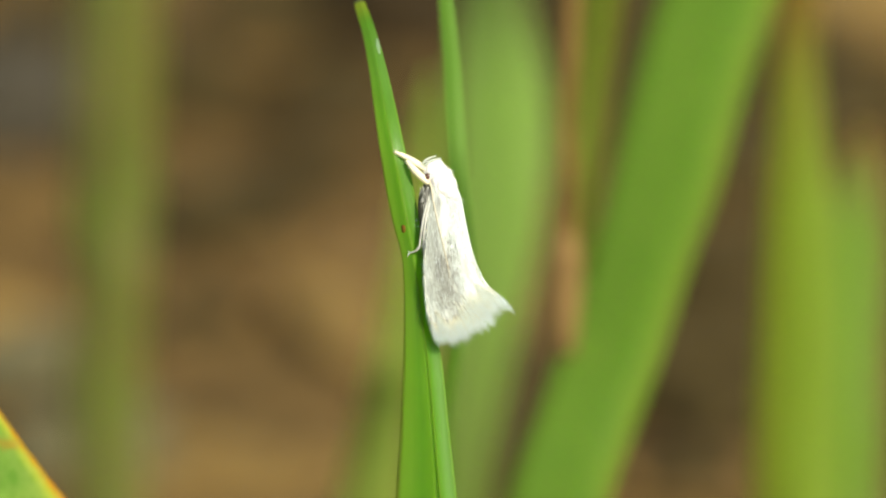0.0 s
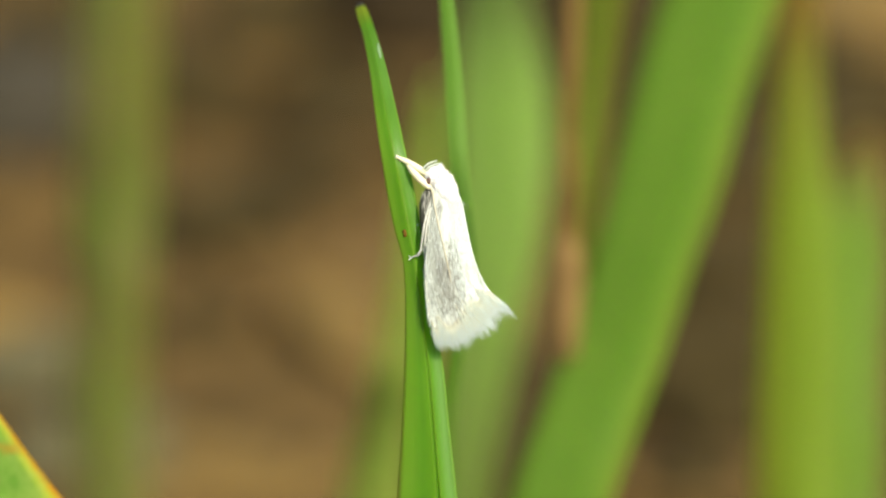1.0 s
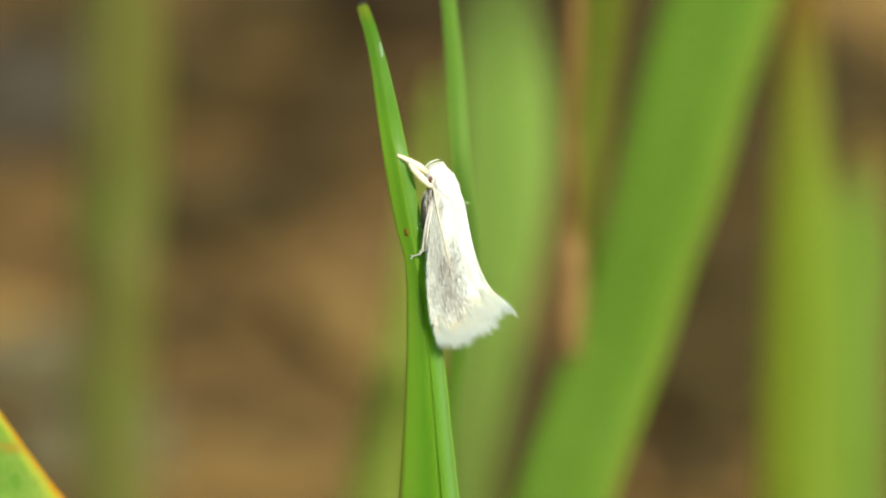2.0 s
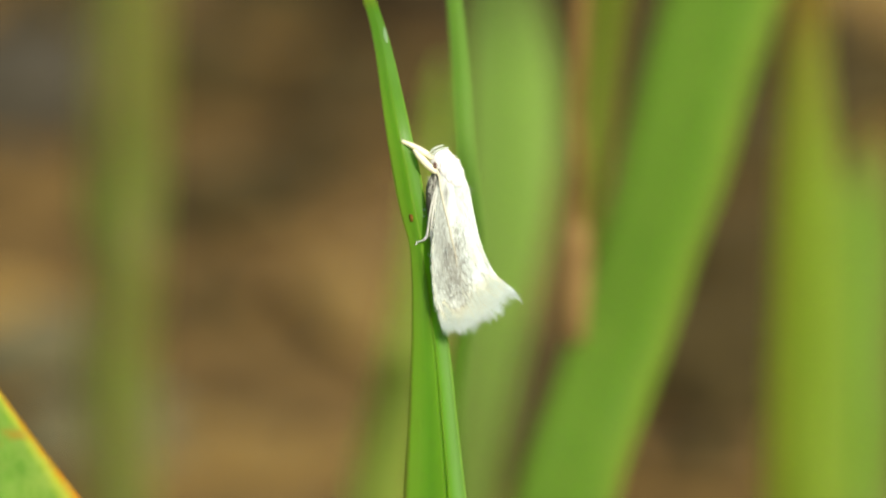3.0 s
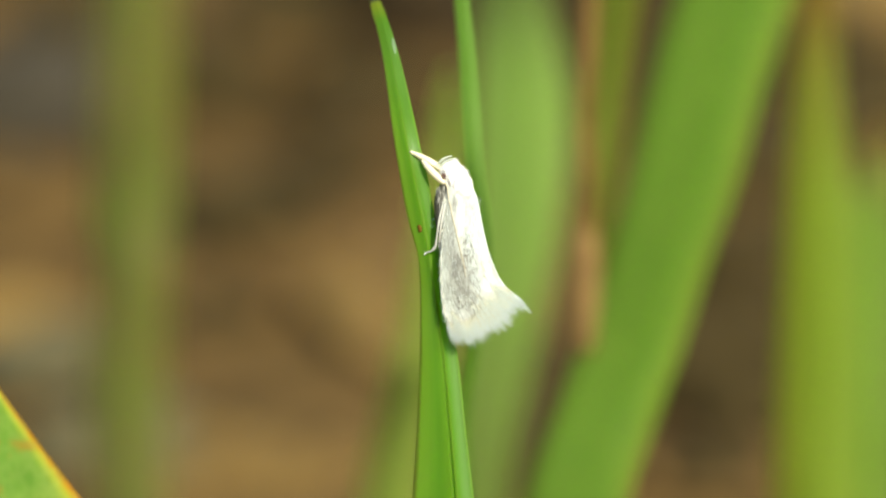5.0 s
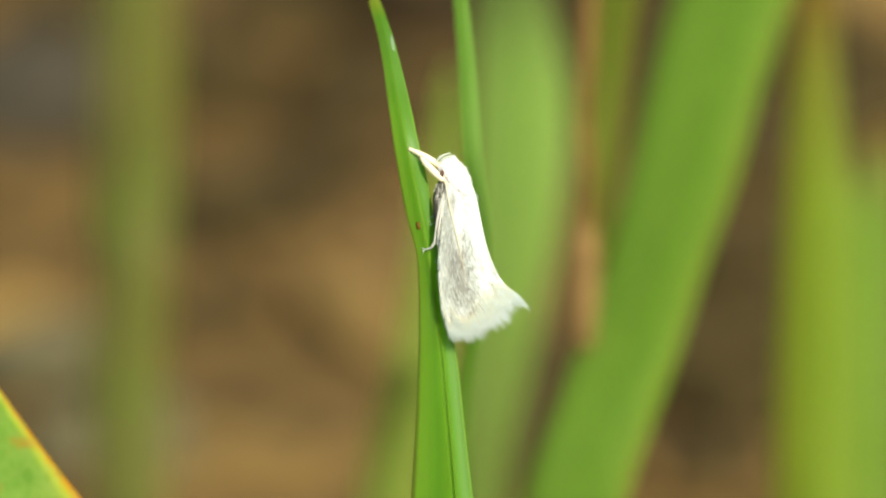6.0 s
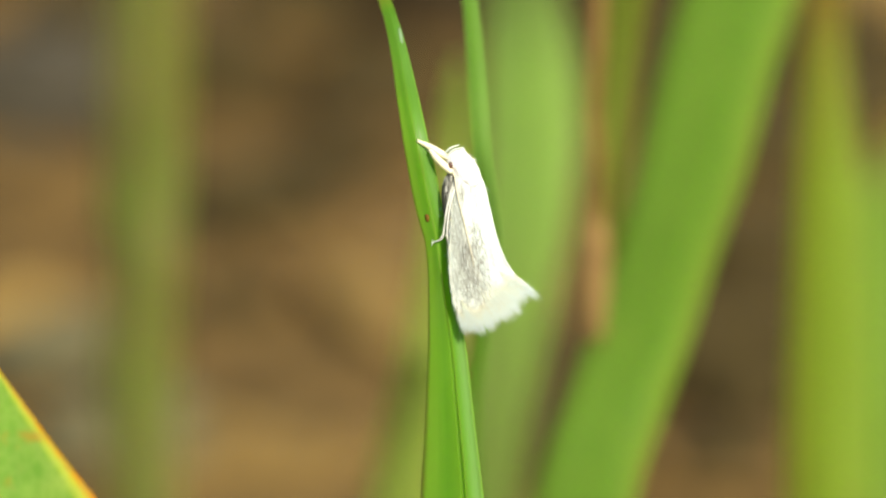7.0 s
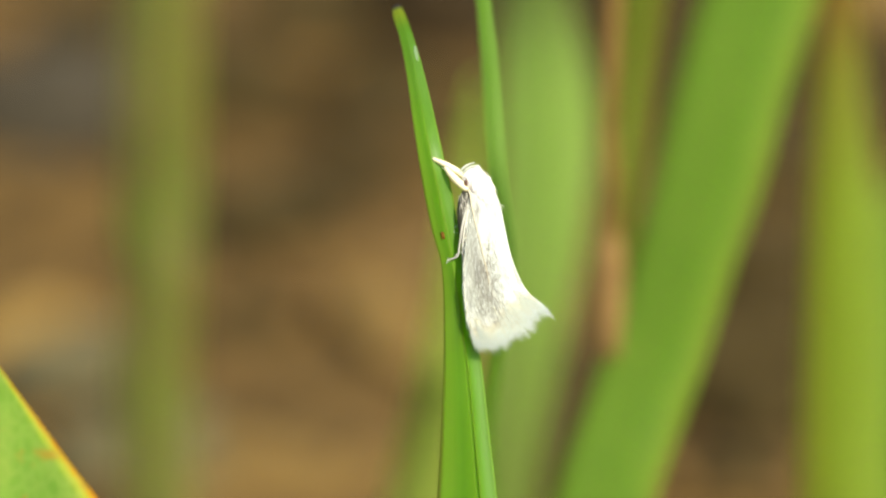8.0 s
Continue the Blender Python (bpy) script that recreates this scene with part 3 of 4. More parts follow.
# ---- grass behind the moth ----
UPRIGHT = "upright grass leaves behind the moth"
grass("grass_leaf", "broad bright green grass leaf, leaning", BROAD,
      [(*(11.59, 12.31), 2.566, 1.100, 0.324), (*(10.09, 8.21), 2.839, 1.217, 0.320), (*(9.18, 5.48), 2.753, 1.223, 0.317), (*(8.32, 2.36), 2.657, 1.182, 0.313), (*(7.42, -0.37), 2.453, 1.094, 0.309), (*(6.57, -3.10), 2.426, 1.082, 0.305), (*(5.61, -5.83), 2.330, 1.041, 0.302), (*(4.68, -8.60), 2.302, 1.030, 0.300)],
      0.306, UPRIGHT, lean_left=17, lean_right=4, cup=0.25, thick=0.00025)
grass("grass_leaf", "slender glaucous green grass leaf close behind the moth", GLAUCOUS,
      [(*(-0.21, 11.72), 0.156, 0.156), (*(0.08, 8.60), 0.234, 0.254), (*(0.31, 5.68), 0.273, 0.312), (*(0.49, 2.75), 0.293, 0.312), (*(0.74, -0.18), 0.351, 0.371, 0.268), (*(0.43, -3.10), 0.312, 0.312, 0.275), (*(0.02, -5.83), 0.312, 0.312, 0.285), (*(-0.04, -8.60), 0.312, 0.312, 0.295)],
      0.265, UPRIGHT, lean_left=20, lean_right=25)
grass("grass_leaf", "wide pale green grass leaf with an olive base", OLIVE_BASE,
      [(*(2.00, 12.50), 1.10, 0.50), (*(2.08, 8.60), 1.49, 0.80), (*(2.20, 4.70), 1.85, 1.48), (*(2.00, 0.80), 1.73, 1.42), (*(1.66, -3.10), 1.88, 0.92), (*(1.09, -8.60), 1.75, 0.42)],
      0.354, UPRIGHT, lean_left=20, lean_right=30)
grass("grass_leaf", "yellowish green grass leaf leaning outwards low down", YOUNG,
      [(*(-0.30, 6.00), 0.15, 0.15), (*(-0.50, 3.90), 0.50, 0.50), (*(-0.80, 1.90), 0.60, 0.68), (*(-1.17, -0.76), 0.58, 0.741), (*(-1.60, -3.88), 0.74, 0.878), (*(-2.38, -8.60), 1.10, 1.17)],
      0.356, UPRIGHT, lean_left=30, lean_right=20)
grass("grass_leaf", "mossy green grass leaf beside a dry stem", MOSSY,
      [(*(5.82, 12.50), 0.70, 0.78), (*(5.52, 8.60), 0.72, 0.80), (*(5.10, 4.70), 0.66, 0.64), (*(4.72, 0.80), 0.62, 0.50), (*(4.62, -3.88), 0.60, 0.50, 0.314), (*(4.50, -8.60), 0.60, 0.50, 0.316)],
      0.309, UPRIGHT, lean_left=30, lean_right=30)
grass("grass_leaf", "yellowing green grass leaf, upright and pointed", LIME,
      [(*(12.40, 11.92), 0.429, 0.39), (*(12.33, 8.60), 0.644, 0.585), (*(12.27, 5.48), 0.839, 0.741), (*(12.32, 2.36), 1.08, 1.04), (*(12.40, -1.15), 1.35, 1.33), (*(12.38, -5.05), 1.52, 1.47), (*(12.35, -8.60), 1.60, 1.54)],
      0.335, UPRIGHT, lean_left=20, lean_right=22)
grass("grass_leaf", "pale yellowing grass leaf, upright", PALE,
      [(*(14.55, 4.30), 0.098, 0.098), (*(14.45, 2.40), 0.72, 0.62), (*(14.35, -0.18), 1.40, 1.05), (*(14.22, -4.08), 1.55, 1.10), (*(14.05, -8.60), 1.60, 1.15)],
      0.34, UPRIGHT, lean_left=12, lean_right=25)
grass("grass_leaf", "olive green grass leaf standing over dead leaves, mottled", DULL,
      [(*(-11.15, 12.89), 1.30, 1.365), (*(-11.30, 8.60), 1.42, 1.50), (*(-11.42, 4.31), 1.46, 1.54), (*(-11.45, 1.40), 1.50, 1.45), (*(-11.35, -1.60), 1.30, 1.15), (*(-11.70, -4.27), 1.35, 1.35), (*(-11.62, -8.60), 1.10, 1.25)],
      0.377, UPRIGHT, lean_left=25, lean_right=25)


def dry_stem():
    d = 0.305
    pts = [upright(u, v, d + (0.006 if v < -4 else 0.0)) for u, v in ((4.64, 12.11), (4.47, 8.60), (4.36, 6.60), (4.20, 4.40), (4.33, 2.20), (4.30, 0.41), (4.22, -3.10), (4.45, -8.60))]
    pts += [Vector((pts[-1].x - 0.001, pts[-1].y, pts[-1].z * 0.5)), Vector((pts[-1].x - 0.002, pts[-1].y + 0.002, -0.003))]
    bm = tube(bmesh.new(), pts, [0.00034, 0.00037, 0.00038, 0.00038, 0.0004, 0.00042, 0.00042, 0.00042, 0.0005, 0.0006], 10, 70)
    ob = new("dry_stem")
    part("culm", bm, STRAW, ob)
    wrap = [upright(u, v, d) for u, v in ((4.31, 0.70), (4.28, -0.57), (4.22, -1.73), (4.20, -2.60), (4.24, -3.40))]
    part("sheath", tube(bmesh.new(), wrap, [0.0004, 0.00062, 0.00066, 0.00058, 0.00042], 10, 40), SHEATH, ob, "paler papery leaf sheath")
    return tagged(ob, "dry orange-brown grass stem, upright", "dry stem")


dry_stem()
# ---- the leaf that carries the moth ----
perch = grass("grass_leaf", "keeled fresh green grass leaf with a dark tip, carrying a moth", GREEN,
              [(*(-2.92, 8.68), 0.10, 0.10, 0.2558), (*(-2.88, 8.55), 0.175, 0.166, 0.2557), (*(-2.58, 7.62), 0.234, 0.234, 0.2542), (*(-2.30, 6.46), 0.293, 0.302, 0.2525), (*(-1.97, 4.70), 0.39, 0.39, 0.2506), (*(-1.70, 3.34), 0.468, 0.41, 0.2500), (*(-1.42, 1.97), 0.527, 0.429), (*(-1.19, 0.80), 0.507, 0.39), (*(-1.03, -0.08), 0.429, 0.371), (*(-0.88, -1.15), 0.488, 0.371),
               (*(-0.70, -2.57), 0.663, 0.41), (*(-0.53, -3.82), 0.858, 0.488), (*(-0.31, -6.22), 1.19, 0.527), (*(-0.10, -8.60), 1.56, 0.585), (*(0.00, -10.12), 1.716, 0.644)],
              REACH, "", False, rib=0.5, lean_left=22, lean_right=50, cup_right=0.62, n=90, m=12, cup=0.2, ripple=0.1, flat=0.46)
grass("rimmed_leaf", "green leaf with a rusty orange rim and rusty flecks", RIMMED,
      [(*(-17.44, -2.03), 0.059, 0.059), (*(-17.44, -3.10), 0.273, 0.293), (*(-17.44, -3.88), 0.683, 0.878), (*(-17.44, -5.17), 1.268, 1.814), (*(-17.44, -6.36), 1.755, 2.672), (*(-17.44, -7.49), 2.243, 3.491), (*(-17.44, -8.93), 2.73, 4.603), (*(-17.44, -10.90), 3.316, 6.046)],
      0.241, "", False, lean_left=20, lean_right=10, n=60, m=12, cup=0.3)


# ---- the moth ----
ROOT = (-0.86, -0.08)


def on_moth(u, v, w=0.0):
    """A place in the moth's own space: right, away and up, from its foothold."""
    return Vector((u - ROOT[0], w, v - ROOT[1])) * MM


WING_FRONT = [(-0.41, 2.13), (-0.47, 1.48), (-0.55, 0.60), (-0.62, -0.27), (-0.62, -1.15), (-0.53, -2.03), (-0.37, -2.71)]
WING_BACK = [(0.25, 2.59), (0.60, 1.91), (0.78, 1.09), (0.94, 0.31), (1.13, -0.37), (1.38, -0.96), (1.72, -1.42)]
WING_ARCH = [-0.42, -0.58, -0.70, -0.76, -0.76, -0.70, -0.60]


def wing_point(s, q, side):
    """On the wing: s from root to tip, q from the outer edge to the ridge; side -1 is the near wing, 1 the far one."""
    table = [(*a, *b, c) for a, b, c in zip(WING_FRONT, WING_BACK, WING_ARCH)]
    pts = [np.array(p) for p in table]
    x = min(max(s, 0.0), 1.0) * (len(pts) - 1)
    k = min(int(x), len(pts) - 2)
    f = x - k
    a, b, c, e = pts[max(k - 1, 0)], pts[k], pts[k + 1], pts[min(k + 2, len(pts) - 1)]
    r = 0.5 * (2 * b + (c - a) * f + (2 * a - 5 * b + 4 * c - e) * f * f + (3 * b - a - 3 * c + e) * f ** 3)
    swell = 4 * q * (1 - q) * max(s, 0) ** 4
    u = r[0] + (r[2] - r[0]) * q + 0.12 * swell
    v = r[1] + (r[3] - r[1]) * q - 0.42 * swell
    w = r[4] * (1 - q ** 2.2) - 0.03 * math.sin(q * 9.0) * math.sin(math.pi * s)
    return on_moth(u, v, 0.12 - side * w)


def wing_mesh(side, hinge, n=44, m=26):
    rings = []
    for i in range(n + 1):
        s = i / n
        top = [wing_point(s, j / m, side) for j in range(m + 1)]
        for j, p in enumerate(top):
            p.y += 0.000022 * noise.noise(Vector((s * 9, j / m * 22, side)))
        low = [p + Vector((-0.00001, -0.00003 * side, 0)) for p in top]
        rings.append([p - hinge for p in top + low[::-1]])
    us = [j / m for j in range(m + 1)] + [j / m for j in range(m, -1, -1)]
    return skin(bmesh.new(), rings, us, [i / n for i in range(n + 1)])


def fringe_mesh(side, hinge, rng):
    """Long hair scales beyond the wing tip and ragged ones along its edge."""
    hairs = []
    cuts = sorted([0.0, 1.0] + [rng.random() for i in range(27)])
    clumps = [rng.uniform(0.76, 1.04) for i in cuts]
    inward = [rng.uniform(0.5, 1.1) for i in cuts]
    for i in range(3700):
        q = rng.random()
        k = max(j for j in range(28) if cuts[j] <= q)
        mid = (cuts[k] + cuts[k + 1]) / 2
        s = 1.0 - 0.34 * inward[k] * rng.random() ** 1.7 * (0.42 + 0.58 * max(0.0, q - 0.3) / 0.7) * (1.0 - 0.75 * max(0.0, q - 0.7) / 0.3)
        p = wing_point(s, q, side)
        tuft = 1.0 - 2 * abs(q - mid) / (cuts[k + 1] - cuts[k])
        grow = rng.uniform(0.6, 1.05) * (clumps[k] * (0.82 + 0.18 * tuft) + 0.06)
        way = Vector((0.10 + 0.62 * q ** 1.3 + (mid - q) * 0.9 + rng.uniform(-0.05, 0.05), rng.uniform(-0.05, 0.05), -0.72 + (mid - q) * 0.4)) * MM * grow
        bend = Vector((rng.uniform(-0.02, 0.08), rng.uniform(-0.07, 0.07), rng.uniform(-0.02, 0.05) + 0.10 * q)) * MM
        hairs.append((p - hinge + Vector((0, 0.012 * side * MM, 0)), way, bend, rng.uniform(0.003, 0.006) * MM))
    for i in range(300):
        q = rng.random()
        p = wing_point(1.0 - 0.06 * rng.random(), q, side)
        way = Vector((0.10 + 0.62 * q ** 1.3 + rng.uniform(-0.1, 0.1), rng.uniform(-0.1, 0.1), -0.66)) * MM * rng.uniform(0.5, 1.05)
        bend = Vector((rng.uniform(-0.04, 0.08), rng.uniform(-0.1, 0.1), rng.uniform(0.0, 0.10))) * MM
        hairs.append((p - hinge, way, bend, rng.uniform(0.003, 0.006) * MM))
    for i in range(40):
        p = wing_point(1.0 - 0.1 * rng.random(), 0.96 + 0.04 * rng.random(), side)
        way = Vector((0.80, rng.uniform(-0.03, 0.03), -0.74)) * MM * rng.uniform(0.72, 1.12)
        hairs.append((p - hinge, way, Vector((0.0, 0.0, 0.03 * rng.random())) * MM, rng.uniform(0.006, 0.010) * MM))
    for i in range(240):
        s = rng.uniform(0.1, 1.0)
        p = wing_point(s, 0.03 * rng.random(), side)
        way = Vector((rng.uniform(-0.10, 0.02), rng.uniform(-0.05, 0.05), -rng.uniform(0.12, 0.34))) * MM
        hairs.append((p - hinge, way, Vector((0, 0, 0)), rng.uniform(0.008, 0.018) * MM))
    for i in range(160):
        s = rng.uniform(0.55, 1.0)
        p = wing_point(s, 1.0 - 0.05 * rng.random(), side)
        way = (wing_point(min(s + 0.1, 1.0), 1.0, side) - wing_point(min(s + 0.1, 1.0) - 0.1, 1.0, side)).normalized() * rng.uniform(0.15, 0.32) * MM
        way += Vector((rng.uniform(-0.01, 0.035), rng.uniform(-0.04, 0.04), 0.0)) * MM
        hairs.append((p - hinge, way, Vector((0, 0, 0)), rng.uniform(0.008, 0.016) * MM))
    return strands(hairs)


def coat_mesh(side, hinge, rng, count, dusky):
    """Short scales lying along the wing; the dusky ones keep to its brown field."""
    hairs = []
    while len(hairs) < count:
        s, q = rng.uniform(0.02, 0.97), rng.uniform(0.0, 0.97)
        if dusky:
            field = 2.0 * noise.noise(Vector((s * 22.0, q * 30.0, 2.0))) + 0.2
            if q < 0.22 or s < 0.38 or s > 0.94 or q > 0.72 - 0.25 * abs(s - 0.6) or (s < 0.5 and q < 0.5) or rng.random() > field * 1.2:
                continue
        elif q < 0.55 and rng.random() < 0.9:
            continue
        p, ahead = wing_point(s, q, side), wing_point(min(s + 0.05, 1.0), q + 0.004, side)
        way = (ahead - p).normalized() * rng.uniform(0.07 if dusky else 0.10, 0.13 if dusky else 0.22) * MM
        way += Vector((rng.uniform(-0.02, 0.02), side * rng.uniform(0.0, 0.02), 0)) * MM
        lift = Vector((0.004, side * 0.012, 0)) * MM
        hairs.append((p - hinge + lift, way, Vector((0, side * 0.01 * MM, 0)), rng.uniform(0.007, 0.014) * (0.75 if dusky else 1.0) * MM))
    return strands(hairs, 2)


def fluffy(bm_shape, centre, size, turn, count, hair, rng, down):
    """An egg-shaped body part covered in short lying scales."""
    m = Matrix.Translation(centre) @ pose(0, 0, 0, 0, turn, 0)
    bmesh.ops.create_icosphere(bm_shape, subdivisions=4, radius=1.0)
    for v in bm_shape.verts:
        k = 1 + 0.05 * noise.noise(v.co * 3)
        v.co = m @ Vector((v.co.x * size[0] * k, v.co.y * size[1] * k, v.co.z * size[2] * k))
    hairs = []
    for i in range(count):
        a, z = rng.uniform(0, 6.283), rng.uniform(-1, 1)
        r = math.sqrt(1 - z * z)
        d = Vector((r * math.cos(a), r * math.sin(a), z))
        p = m @ Vector((d.x * size[0], d.y * size[1], d.z * size[2]))
        out = (m.to_3x3() @ d).normalized()
        flow = (Vector(down) - out * Vector(down).dot(out)).normalized()
        hairs.append((p, (out * rng.uniform(0.1, 0.36) + flow) * hair * rng.uniform(0.5, 1.2), -out * hair * 0.12, rng.uniform(0.009, 0.02) * MM))
    return bm_shape, strands(hairs)


def moth():
    rng = random.Random(11)
    ob = new("moth")
    ob.matrix_basis = Matrix.Translation(at(ROOT[0] - 0.01, ROOT[1] - 0.03)) @ pose(0, 0, 0, -20.0, 0, 0)
    tagged(ob, "small white moth with fringed wings resting on a grass leaf", "moth")
    wings = []
    for side, label in ((-1, "white forewing with a smoky brown field"), (1, "white forewing, mostly hidden")):
        hinge = wing_point(0.0, 0.5, side)
        wing = part("forewing", wing_mesh(side, hinge), WING, ob, label, place=Matrix.Translation(hinge))
        part("fringe", fringe_mesh(side, hinge, rng), FRINGE, wing, "ragged cream-white hair fringe")
        if side < 0:
            part("scale_coat", coat_mesh(side, hinge, rng, 1800, False), COAT, wing, "short pale wing scales")
            part("dusky_field", coat_mesh(side, hinge, rng, 680, True), DUSK, wing, "smoky brown wing scales")
        wings.append(wing)
    shape, hair = fluffy(bmesh.new(), on_moth(*(-0.31, 2.77), 0.1), (0.34 * MM, 0.40 * MM, 0.36 * MM), 20, 500, 0.18 * MM, rng, (0.3, 0, -1))
    head = part("head", shape, FLUFF, ob)
    part("scale_coat", hair, FLUFF, head)
    shape, hair = fluffy(bmesh.new(), on_moth(*(0.00, 2.28), 0.1), (0.40 * MM, 0.50 * MM, 0.70 * MM), -28, 1100, 0.26 * MM, rng, (0.25, 0, -1))
    thorax = part("thorax", shape, FLUFF, ob, "thorax thick with bright white scales")
    tuft = [(on_moth(*(0.64, 1.81), -0.05 + 0.04 * i), Vector((0.10 + 0.03 * i, -0.05 + 0.03 * i, -0.30 + 0.05 * i)) * MM, Vector((0.03, 0, -0.03)) * MM, 0.003 * MM) for i in range(5)]
    part("stray_hair", strands(tuft), COAT, thorax, "loose pale hairs")
    part("scale_coat", hair, FLUFF, thorax)
    bm = bmesh.new()
    bmesh.ops.create_uvsphere(bm, u_segments=20, v_segments=12, radius=0.10 * MM)
    bmesh.ops.scale(bm, verts=bm.verts, vec=(0.75, 0.8, 1.25))
    bmesh.ops.translate(bm, verts=bm.verts, vec=on_moth(*(-0.53, 2.53), -0.36))
    part("eye", bm, EYE_DARK, ob, "dark red-brown compound eye")
    bm = tube(bmesh.new(), [on_moth(*p, 0.12) for p in ((-0.23, 2.16), (-0.16, 0.80), (0.04, -0.57), (0.31, -2.03))], [0.40 * MM, 0.50 * MM, 0.45 * MM, 0.12 * MM], 16, 20)
    part("abdomen", bm, SHADE, ob, "grey scaly abdomen under the wings, darkened for shade")
    bm = tube(bmesh.new(), [on_moth(*p, -0.1) for p in ((-0.51, 2.24), (-0.60, 1.77), (-0.59, 0.80), (-0.47, -0.18))], [0.14 * MM, 0.24 * MM, 0.20 * MM, 0.05 * MM], 14, 20)
    belly = part("belly", bm, SHADE, ob, "grey underside with shade put into its colour")
    hairs = []
    for i in range(170):
        f = rng.uniform(0.0, 0.95)
        a = rng.uniform(2.6, 5.2)
        c = on_moth(*(-0.55, 2.20), -0.1).lerp(on_moth(*(-0.51, 0.21), -0.1), f)
        r = (0.15 + 0.13 * math.sin(math.pi * min(1.0, f * 1.5 + 0.15))) * MM
        p = c + Vector((math.cos(a) * r, math.sin(a) * r, 0))
        hairs.append((p, Vector((rng.uniform(-0.02, 0.03), 0, -rng.uniform(0.15, 0.4))) * MM, Vector((0, 0, 0)), rng.uniform(0.006, 0.013) * MM))
    part("scale_coat", strands(hairs), LEG, belly)
    # feelers laid back over the wings
    for side in (-1, 1):
        way = [(0.0, 0.03), (0.12, 0.12), (0.24, 0.23), (0.38, 0.36), (0.5, 0.43), (0.6, 0.47), (0.69, 0.47)]
        pts = [on_moth(*(-0.49, 2.40), 0.1 + side * 0.3)] + [wing_point(s, q, side) + Vector((0, side * 0.035 * MM, 0)) for s, q in way]
        bm = tube(bmesh.new(), pts, [0.046 * MM, 0.038 * MM, 0.032 * MM, 0.028 * MM, 0.025 * MM, 0.022 * MM, 0.017 * MM, 0.008 * MM], 8, 60)
        part("antenna", bm, FEELER, ob, "thin cream antenna laid back over the wing")
    # front legs held out to the leaf
    for pts, radii in ((((*(-0.62, 2.79), -0.1), (*(-0.84, 2.95), -0.12), (*(-1.25, 3.19), -0.07), (*(-1.66, 3.39), -0.02)), (0.10, 0.12, 0.105, 0.05)),
                       (((*(-0.49, 2.30), -0.30), (*(-0.74, 2.52), -0.32), (*(-1.01, 2.80), -0.24), (*(-1.25, 3.08), -0.14)), (0.095, 0.125, 0.115, 0.06))):
        bm = tube(bmesh.new(), [on_moth(*p) for p in pts], [r * MM for r in radii], 10, 24)
        leg = part("front_leg", bm, CREAM, ob, "thick cream front leg")
        hairs = []
        for i in range(60):
            f = rng.random() * 2.999
            k = int(f)
            p = on_moth(*pts[k]).lerp(on_moth(*pts[k + 1]), f - k)
            way = Vector((rng.uniform(-0.12, 0.0), rng.uniform(-0.06, 0.06), rng.uniform(-0.03, 0.09))) * MM
            side = Vector((rng.uniform(-1, 1), rng.uniform(-1, 1), rng.uniform(-1, 1))).normalized() * radii[k] * 0.8 * MM
            hairs.append((p + side, way, Vector((0, 0, 0)), 0.012 * MM))
        part("scale_coat", strands(hairs), CREAM, leg)
    # walking legs pressed to the leaf
    walking = (((*(-0.35, 2.24), -0.15), (*(-0.66, 1.09), -0.44), (*(-0.76, 0.41), -0.34), (*(-0.82, 0.08), -0.24), (*(-0.94, -0.04), -0.14), (*(-1.13, -0.10), -0.05)),
               ((*(-0.27, 2.24), -0.15), (*(-0.53, 1.29), -0.50), (*(-0.64, 0.60), -0.50), (*(-0.66, 0.18), -0.42), (*(-0.64, -0.14), -0.34), (*(-0.60, -0.36), -0.16)),
               ((*(-0.43, 1.87), 0.45), (*(-0.62, 0.80), 0.60), (*(-0.68, 0.02), 0.55), (*(-0.68, -0.37), 0.45), (*(-0.66, -0.76), 0.40), (*(-0.66, -0.96), 0.35)))
    for pts in walking:
        bm = tube(bmesh.new(), [on_moth(*p) for p in pts], [0.042 * MM, 0.038 * MM, 0.035 * MM, 0.04 * MM, 0.032 * MM, 0.017 * MM], 8, 36)
        leg = part("leg", bm, LEG, ob, "slender pale leg")
        foot, hairs = on_moth(*pts[-1]), []
        for a in (-0.12, -0.02, 0.1):
            hairs.append((foot, Vector((-0.09, -0.02, a)) * MM, Vector((-0.01, 0, -0.03)) * MM, 0.016 * MM))
        mid = on_moth(*pts[3])
        for i in range(5):
            hairs.append((mid, Vector((rng.uniform(-0.15, 0.05), -0.03, rng.uniform(-0.16, 0.05))) * MM, Vector((0, 0, 0)), 0.012 * MM))
        part("claw", strands(hairs), FLUFF, leg)
    for a, b, c in (((-0.74, 2.93), (-0.55, 3.12), (-0.23, 3.24)), ((-0.66, 2.87), (-0.41, 3.06), (-0.06, 3.16))):
        bm = tube(bmesh.new(), [on_moth(*a, -0.2), on_moth(*b, -0.24), on_moth(*c, -0.2)], [0.036 * MM, 0.038 * MM, 0.02 * MM], 8, 16)
        part("palp", bm, PALP, ob, "short pale palp")
    return ob, wings


insect, forewings = moth()


def on_leaf(u, v):
    """Where the line of sight past u, v meets the leaf that carries the moth."""
    bpy.context.view_layer.update()
    lamina = perch.children[0]
    into = lamina.matrix_world.inverted()
    way = at(u, v) - EYE
    hit, place, normal, index = lamina.ray_cast(into @ EYE, into.to_3x3() @ way)
    return lamina.matrix_world @ place if hit else at(u, v)


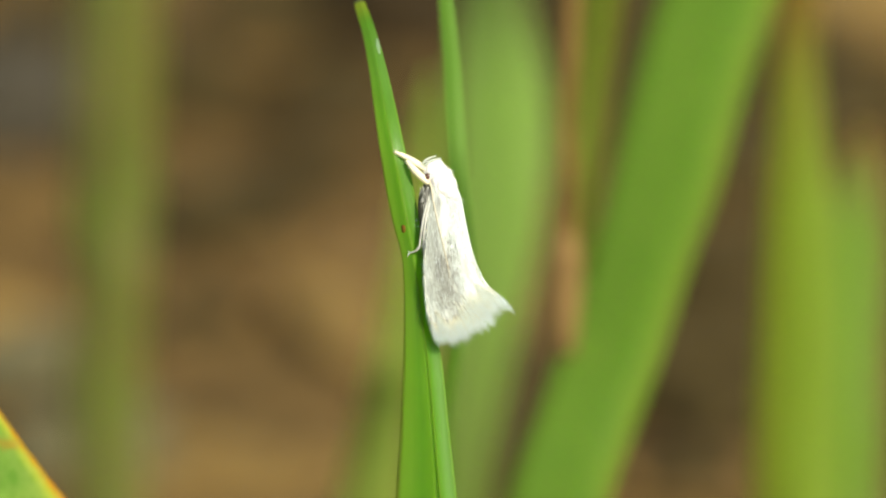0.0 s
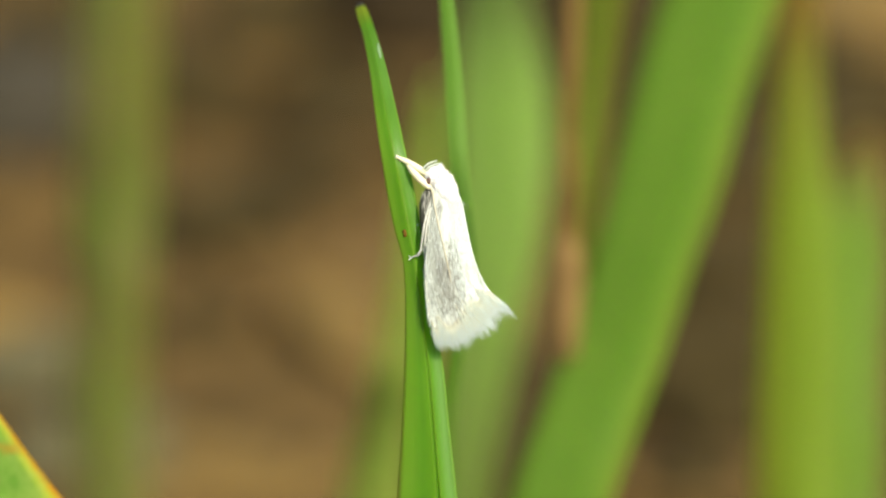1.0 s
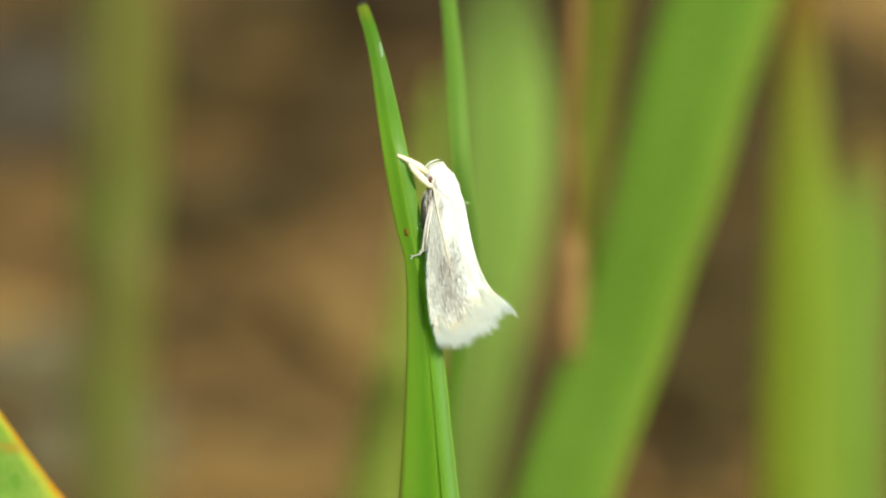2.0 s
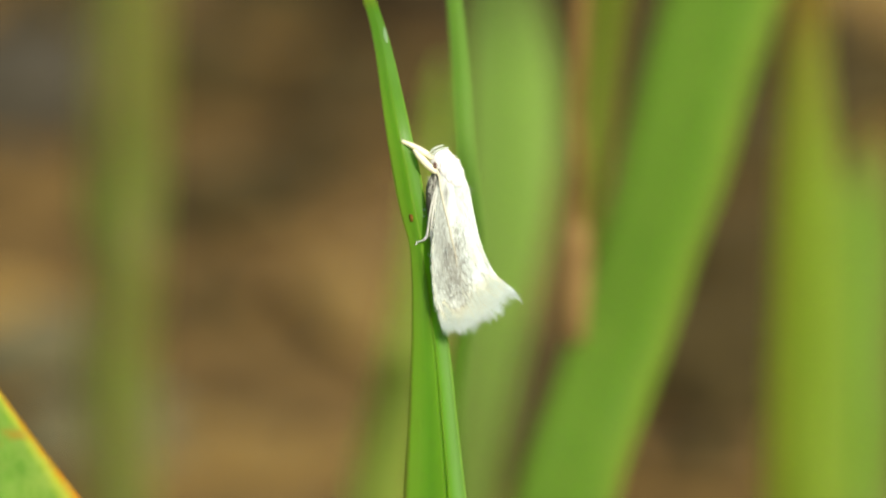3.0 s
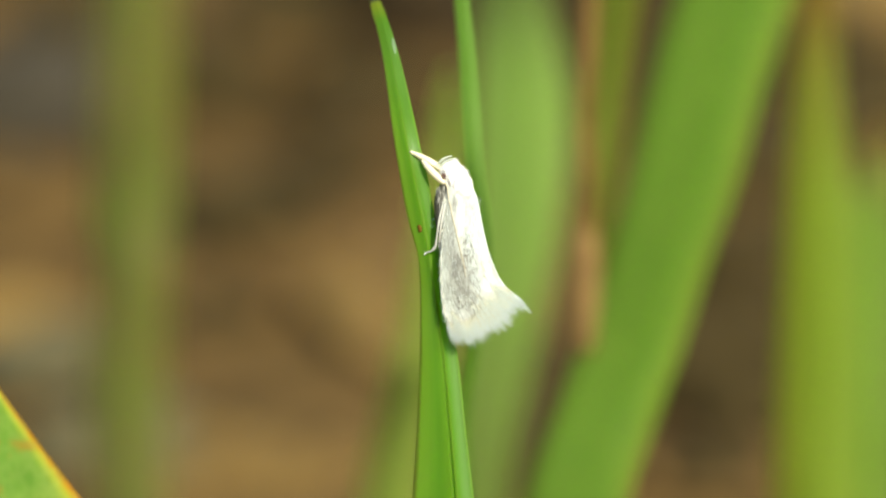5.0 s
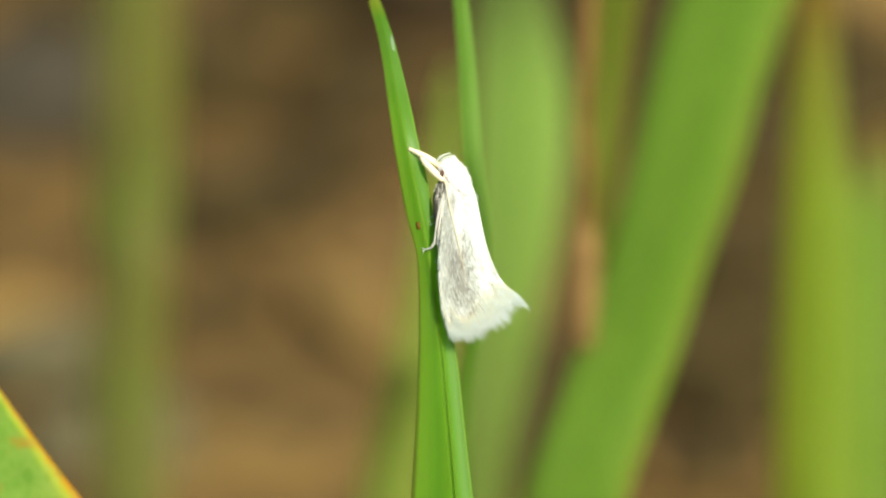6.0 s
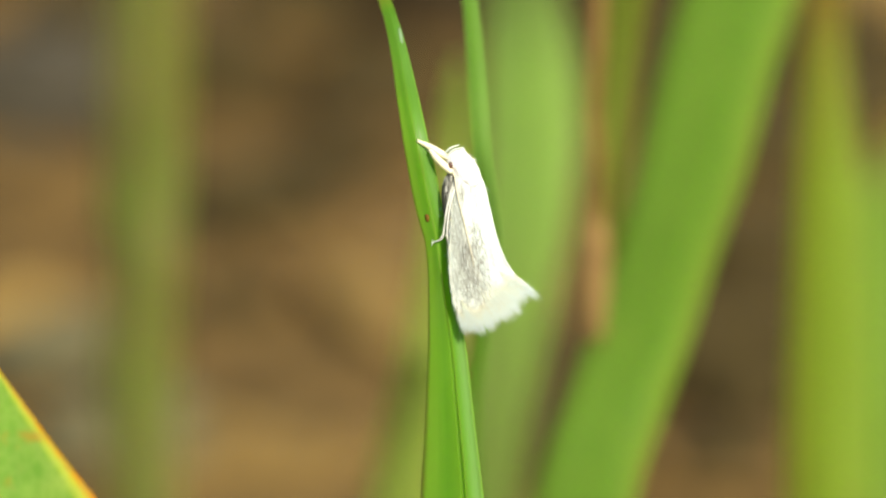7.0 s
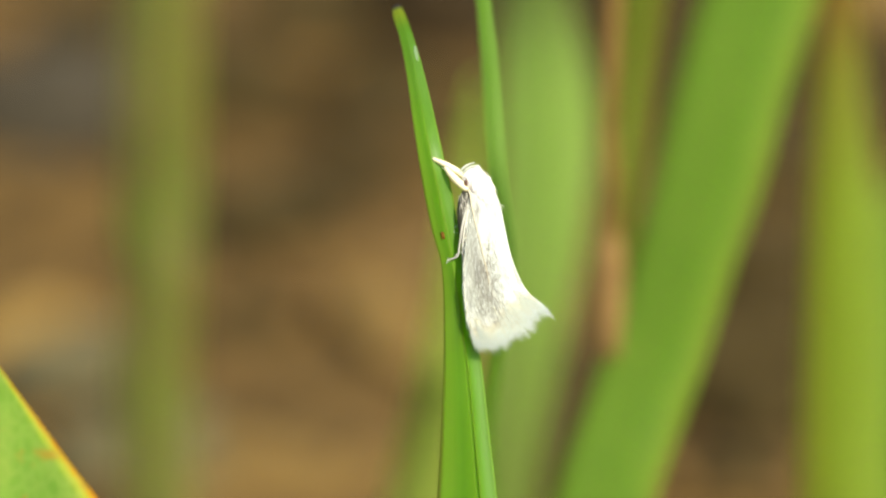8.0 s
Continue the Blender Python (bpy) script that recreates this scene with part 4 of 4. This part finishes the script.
def scar():
    """A pale patch along the leaf margin, painted in place of a glint."""
    rings = []
    for i in range(15):
        f = 2 * i / 14 - 1
        half = 0.06 * math.sqrt(max(1.0 - f * f, 0.01)) * (1 + 0.3 * noise.noise(Vector((i * 0.5, 0, 0))))
        row = [on_leaf(-2.235 + 0.05 * f + half * (2 * k / 6 - 1), 7.00 - 0.28 * f) for k in range(7)]
        rings.append([p - AHEAD * 0.000009 for p in row] + [p + AHEAD * 0.000004 for p in row[::-1]])
    bm = skin(bmesh.new(), rings, [k / 13 for k in range(14)], [i / 14 for i in range(15)])
    ob = part("scar", bm, GLINT, perch, "small pale patch painted as a glint on the leaf margin")
    ob.matrix_basis = Matrix.Translation(-perch.location)


scar()


def speck():
    bm = bmesh.new()
    bmesh.ops.create_icosphere(bm, subdivisions=3, radius=1.0)
    m = Matrix.Translation(on_leaf(-1.35, 0.70)) @ pose(0, 0, 0, -20, -8, 8)
    for v in bm.verts:
        k = (1 + 0.25 * noise.noise(v.co * 2.5)) / max(abs(v.co.x), abs(v.co.z), 0.75) ** 0.8
        v.co = m @ Vector((v.co.x * 0.072 * MM * k, v.co.y * 0.04 * MM, v.co.z * 0.13 * MM * k))
    return tagged(part("rust_speck", bm, SPOT), "tiny rust-brown speck stuck to the grass leaf", "speck")


speck()


def shed_scales():
    """Loose moth scales left on the leaf."""
    rng = random.Random(5)
    hairs = []
    for u, v in ((-0.94, 0.96), (-0.88, 1.09), (-0.84, 0.84), (-0.98, 0.76), (-0.53, -0.98), (-0.43, -0.90), (-0.31, -2.03), (-0.76, -0.57)):
        for i in range(2):
            a = on_leaf(u + rng.uniform(-0.04, 0.04), v + rng.uniform(-0.04, 0.04))
            hairs.append((a, Vector((rng.uniform(-1, 1), -0.4, rng.uniform(-1, 1))).normalized() * rng.uniform(0.06, 0.16) * MM, Vector((0, 0, 0)), 0.008 * MM))
    ob = part("shed_scales", strands(hairs), FLUFF)
    return tagged(ob, "tiny white moth scales stuck to the grass leaf", "scales", kind="stuff")


shed_scales()


def motions():
    """The near forewing lifts a little in the breeze and settles again."""
    rest = forewings[0].matrix_basis.copy()
    lifts = ((0.0, 0.0), (4.5, 0.0), (6.4, 0.0), (6.7, 0.7), (7.0, 1.0), (7.3, 0.6), (7.6, 0.1), (8.0, 0.0))
    walk(forewings[0], [(t, rest @ pose(0, 0, 0, 0.8 * a, -1.0 * a, -3.0 * a)) for t, a in lifts])


motions()
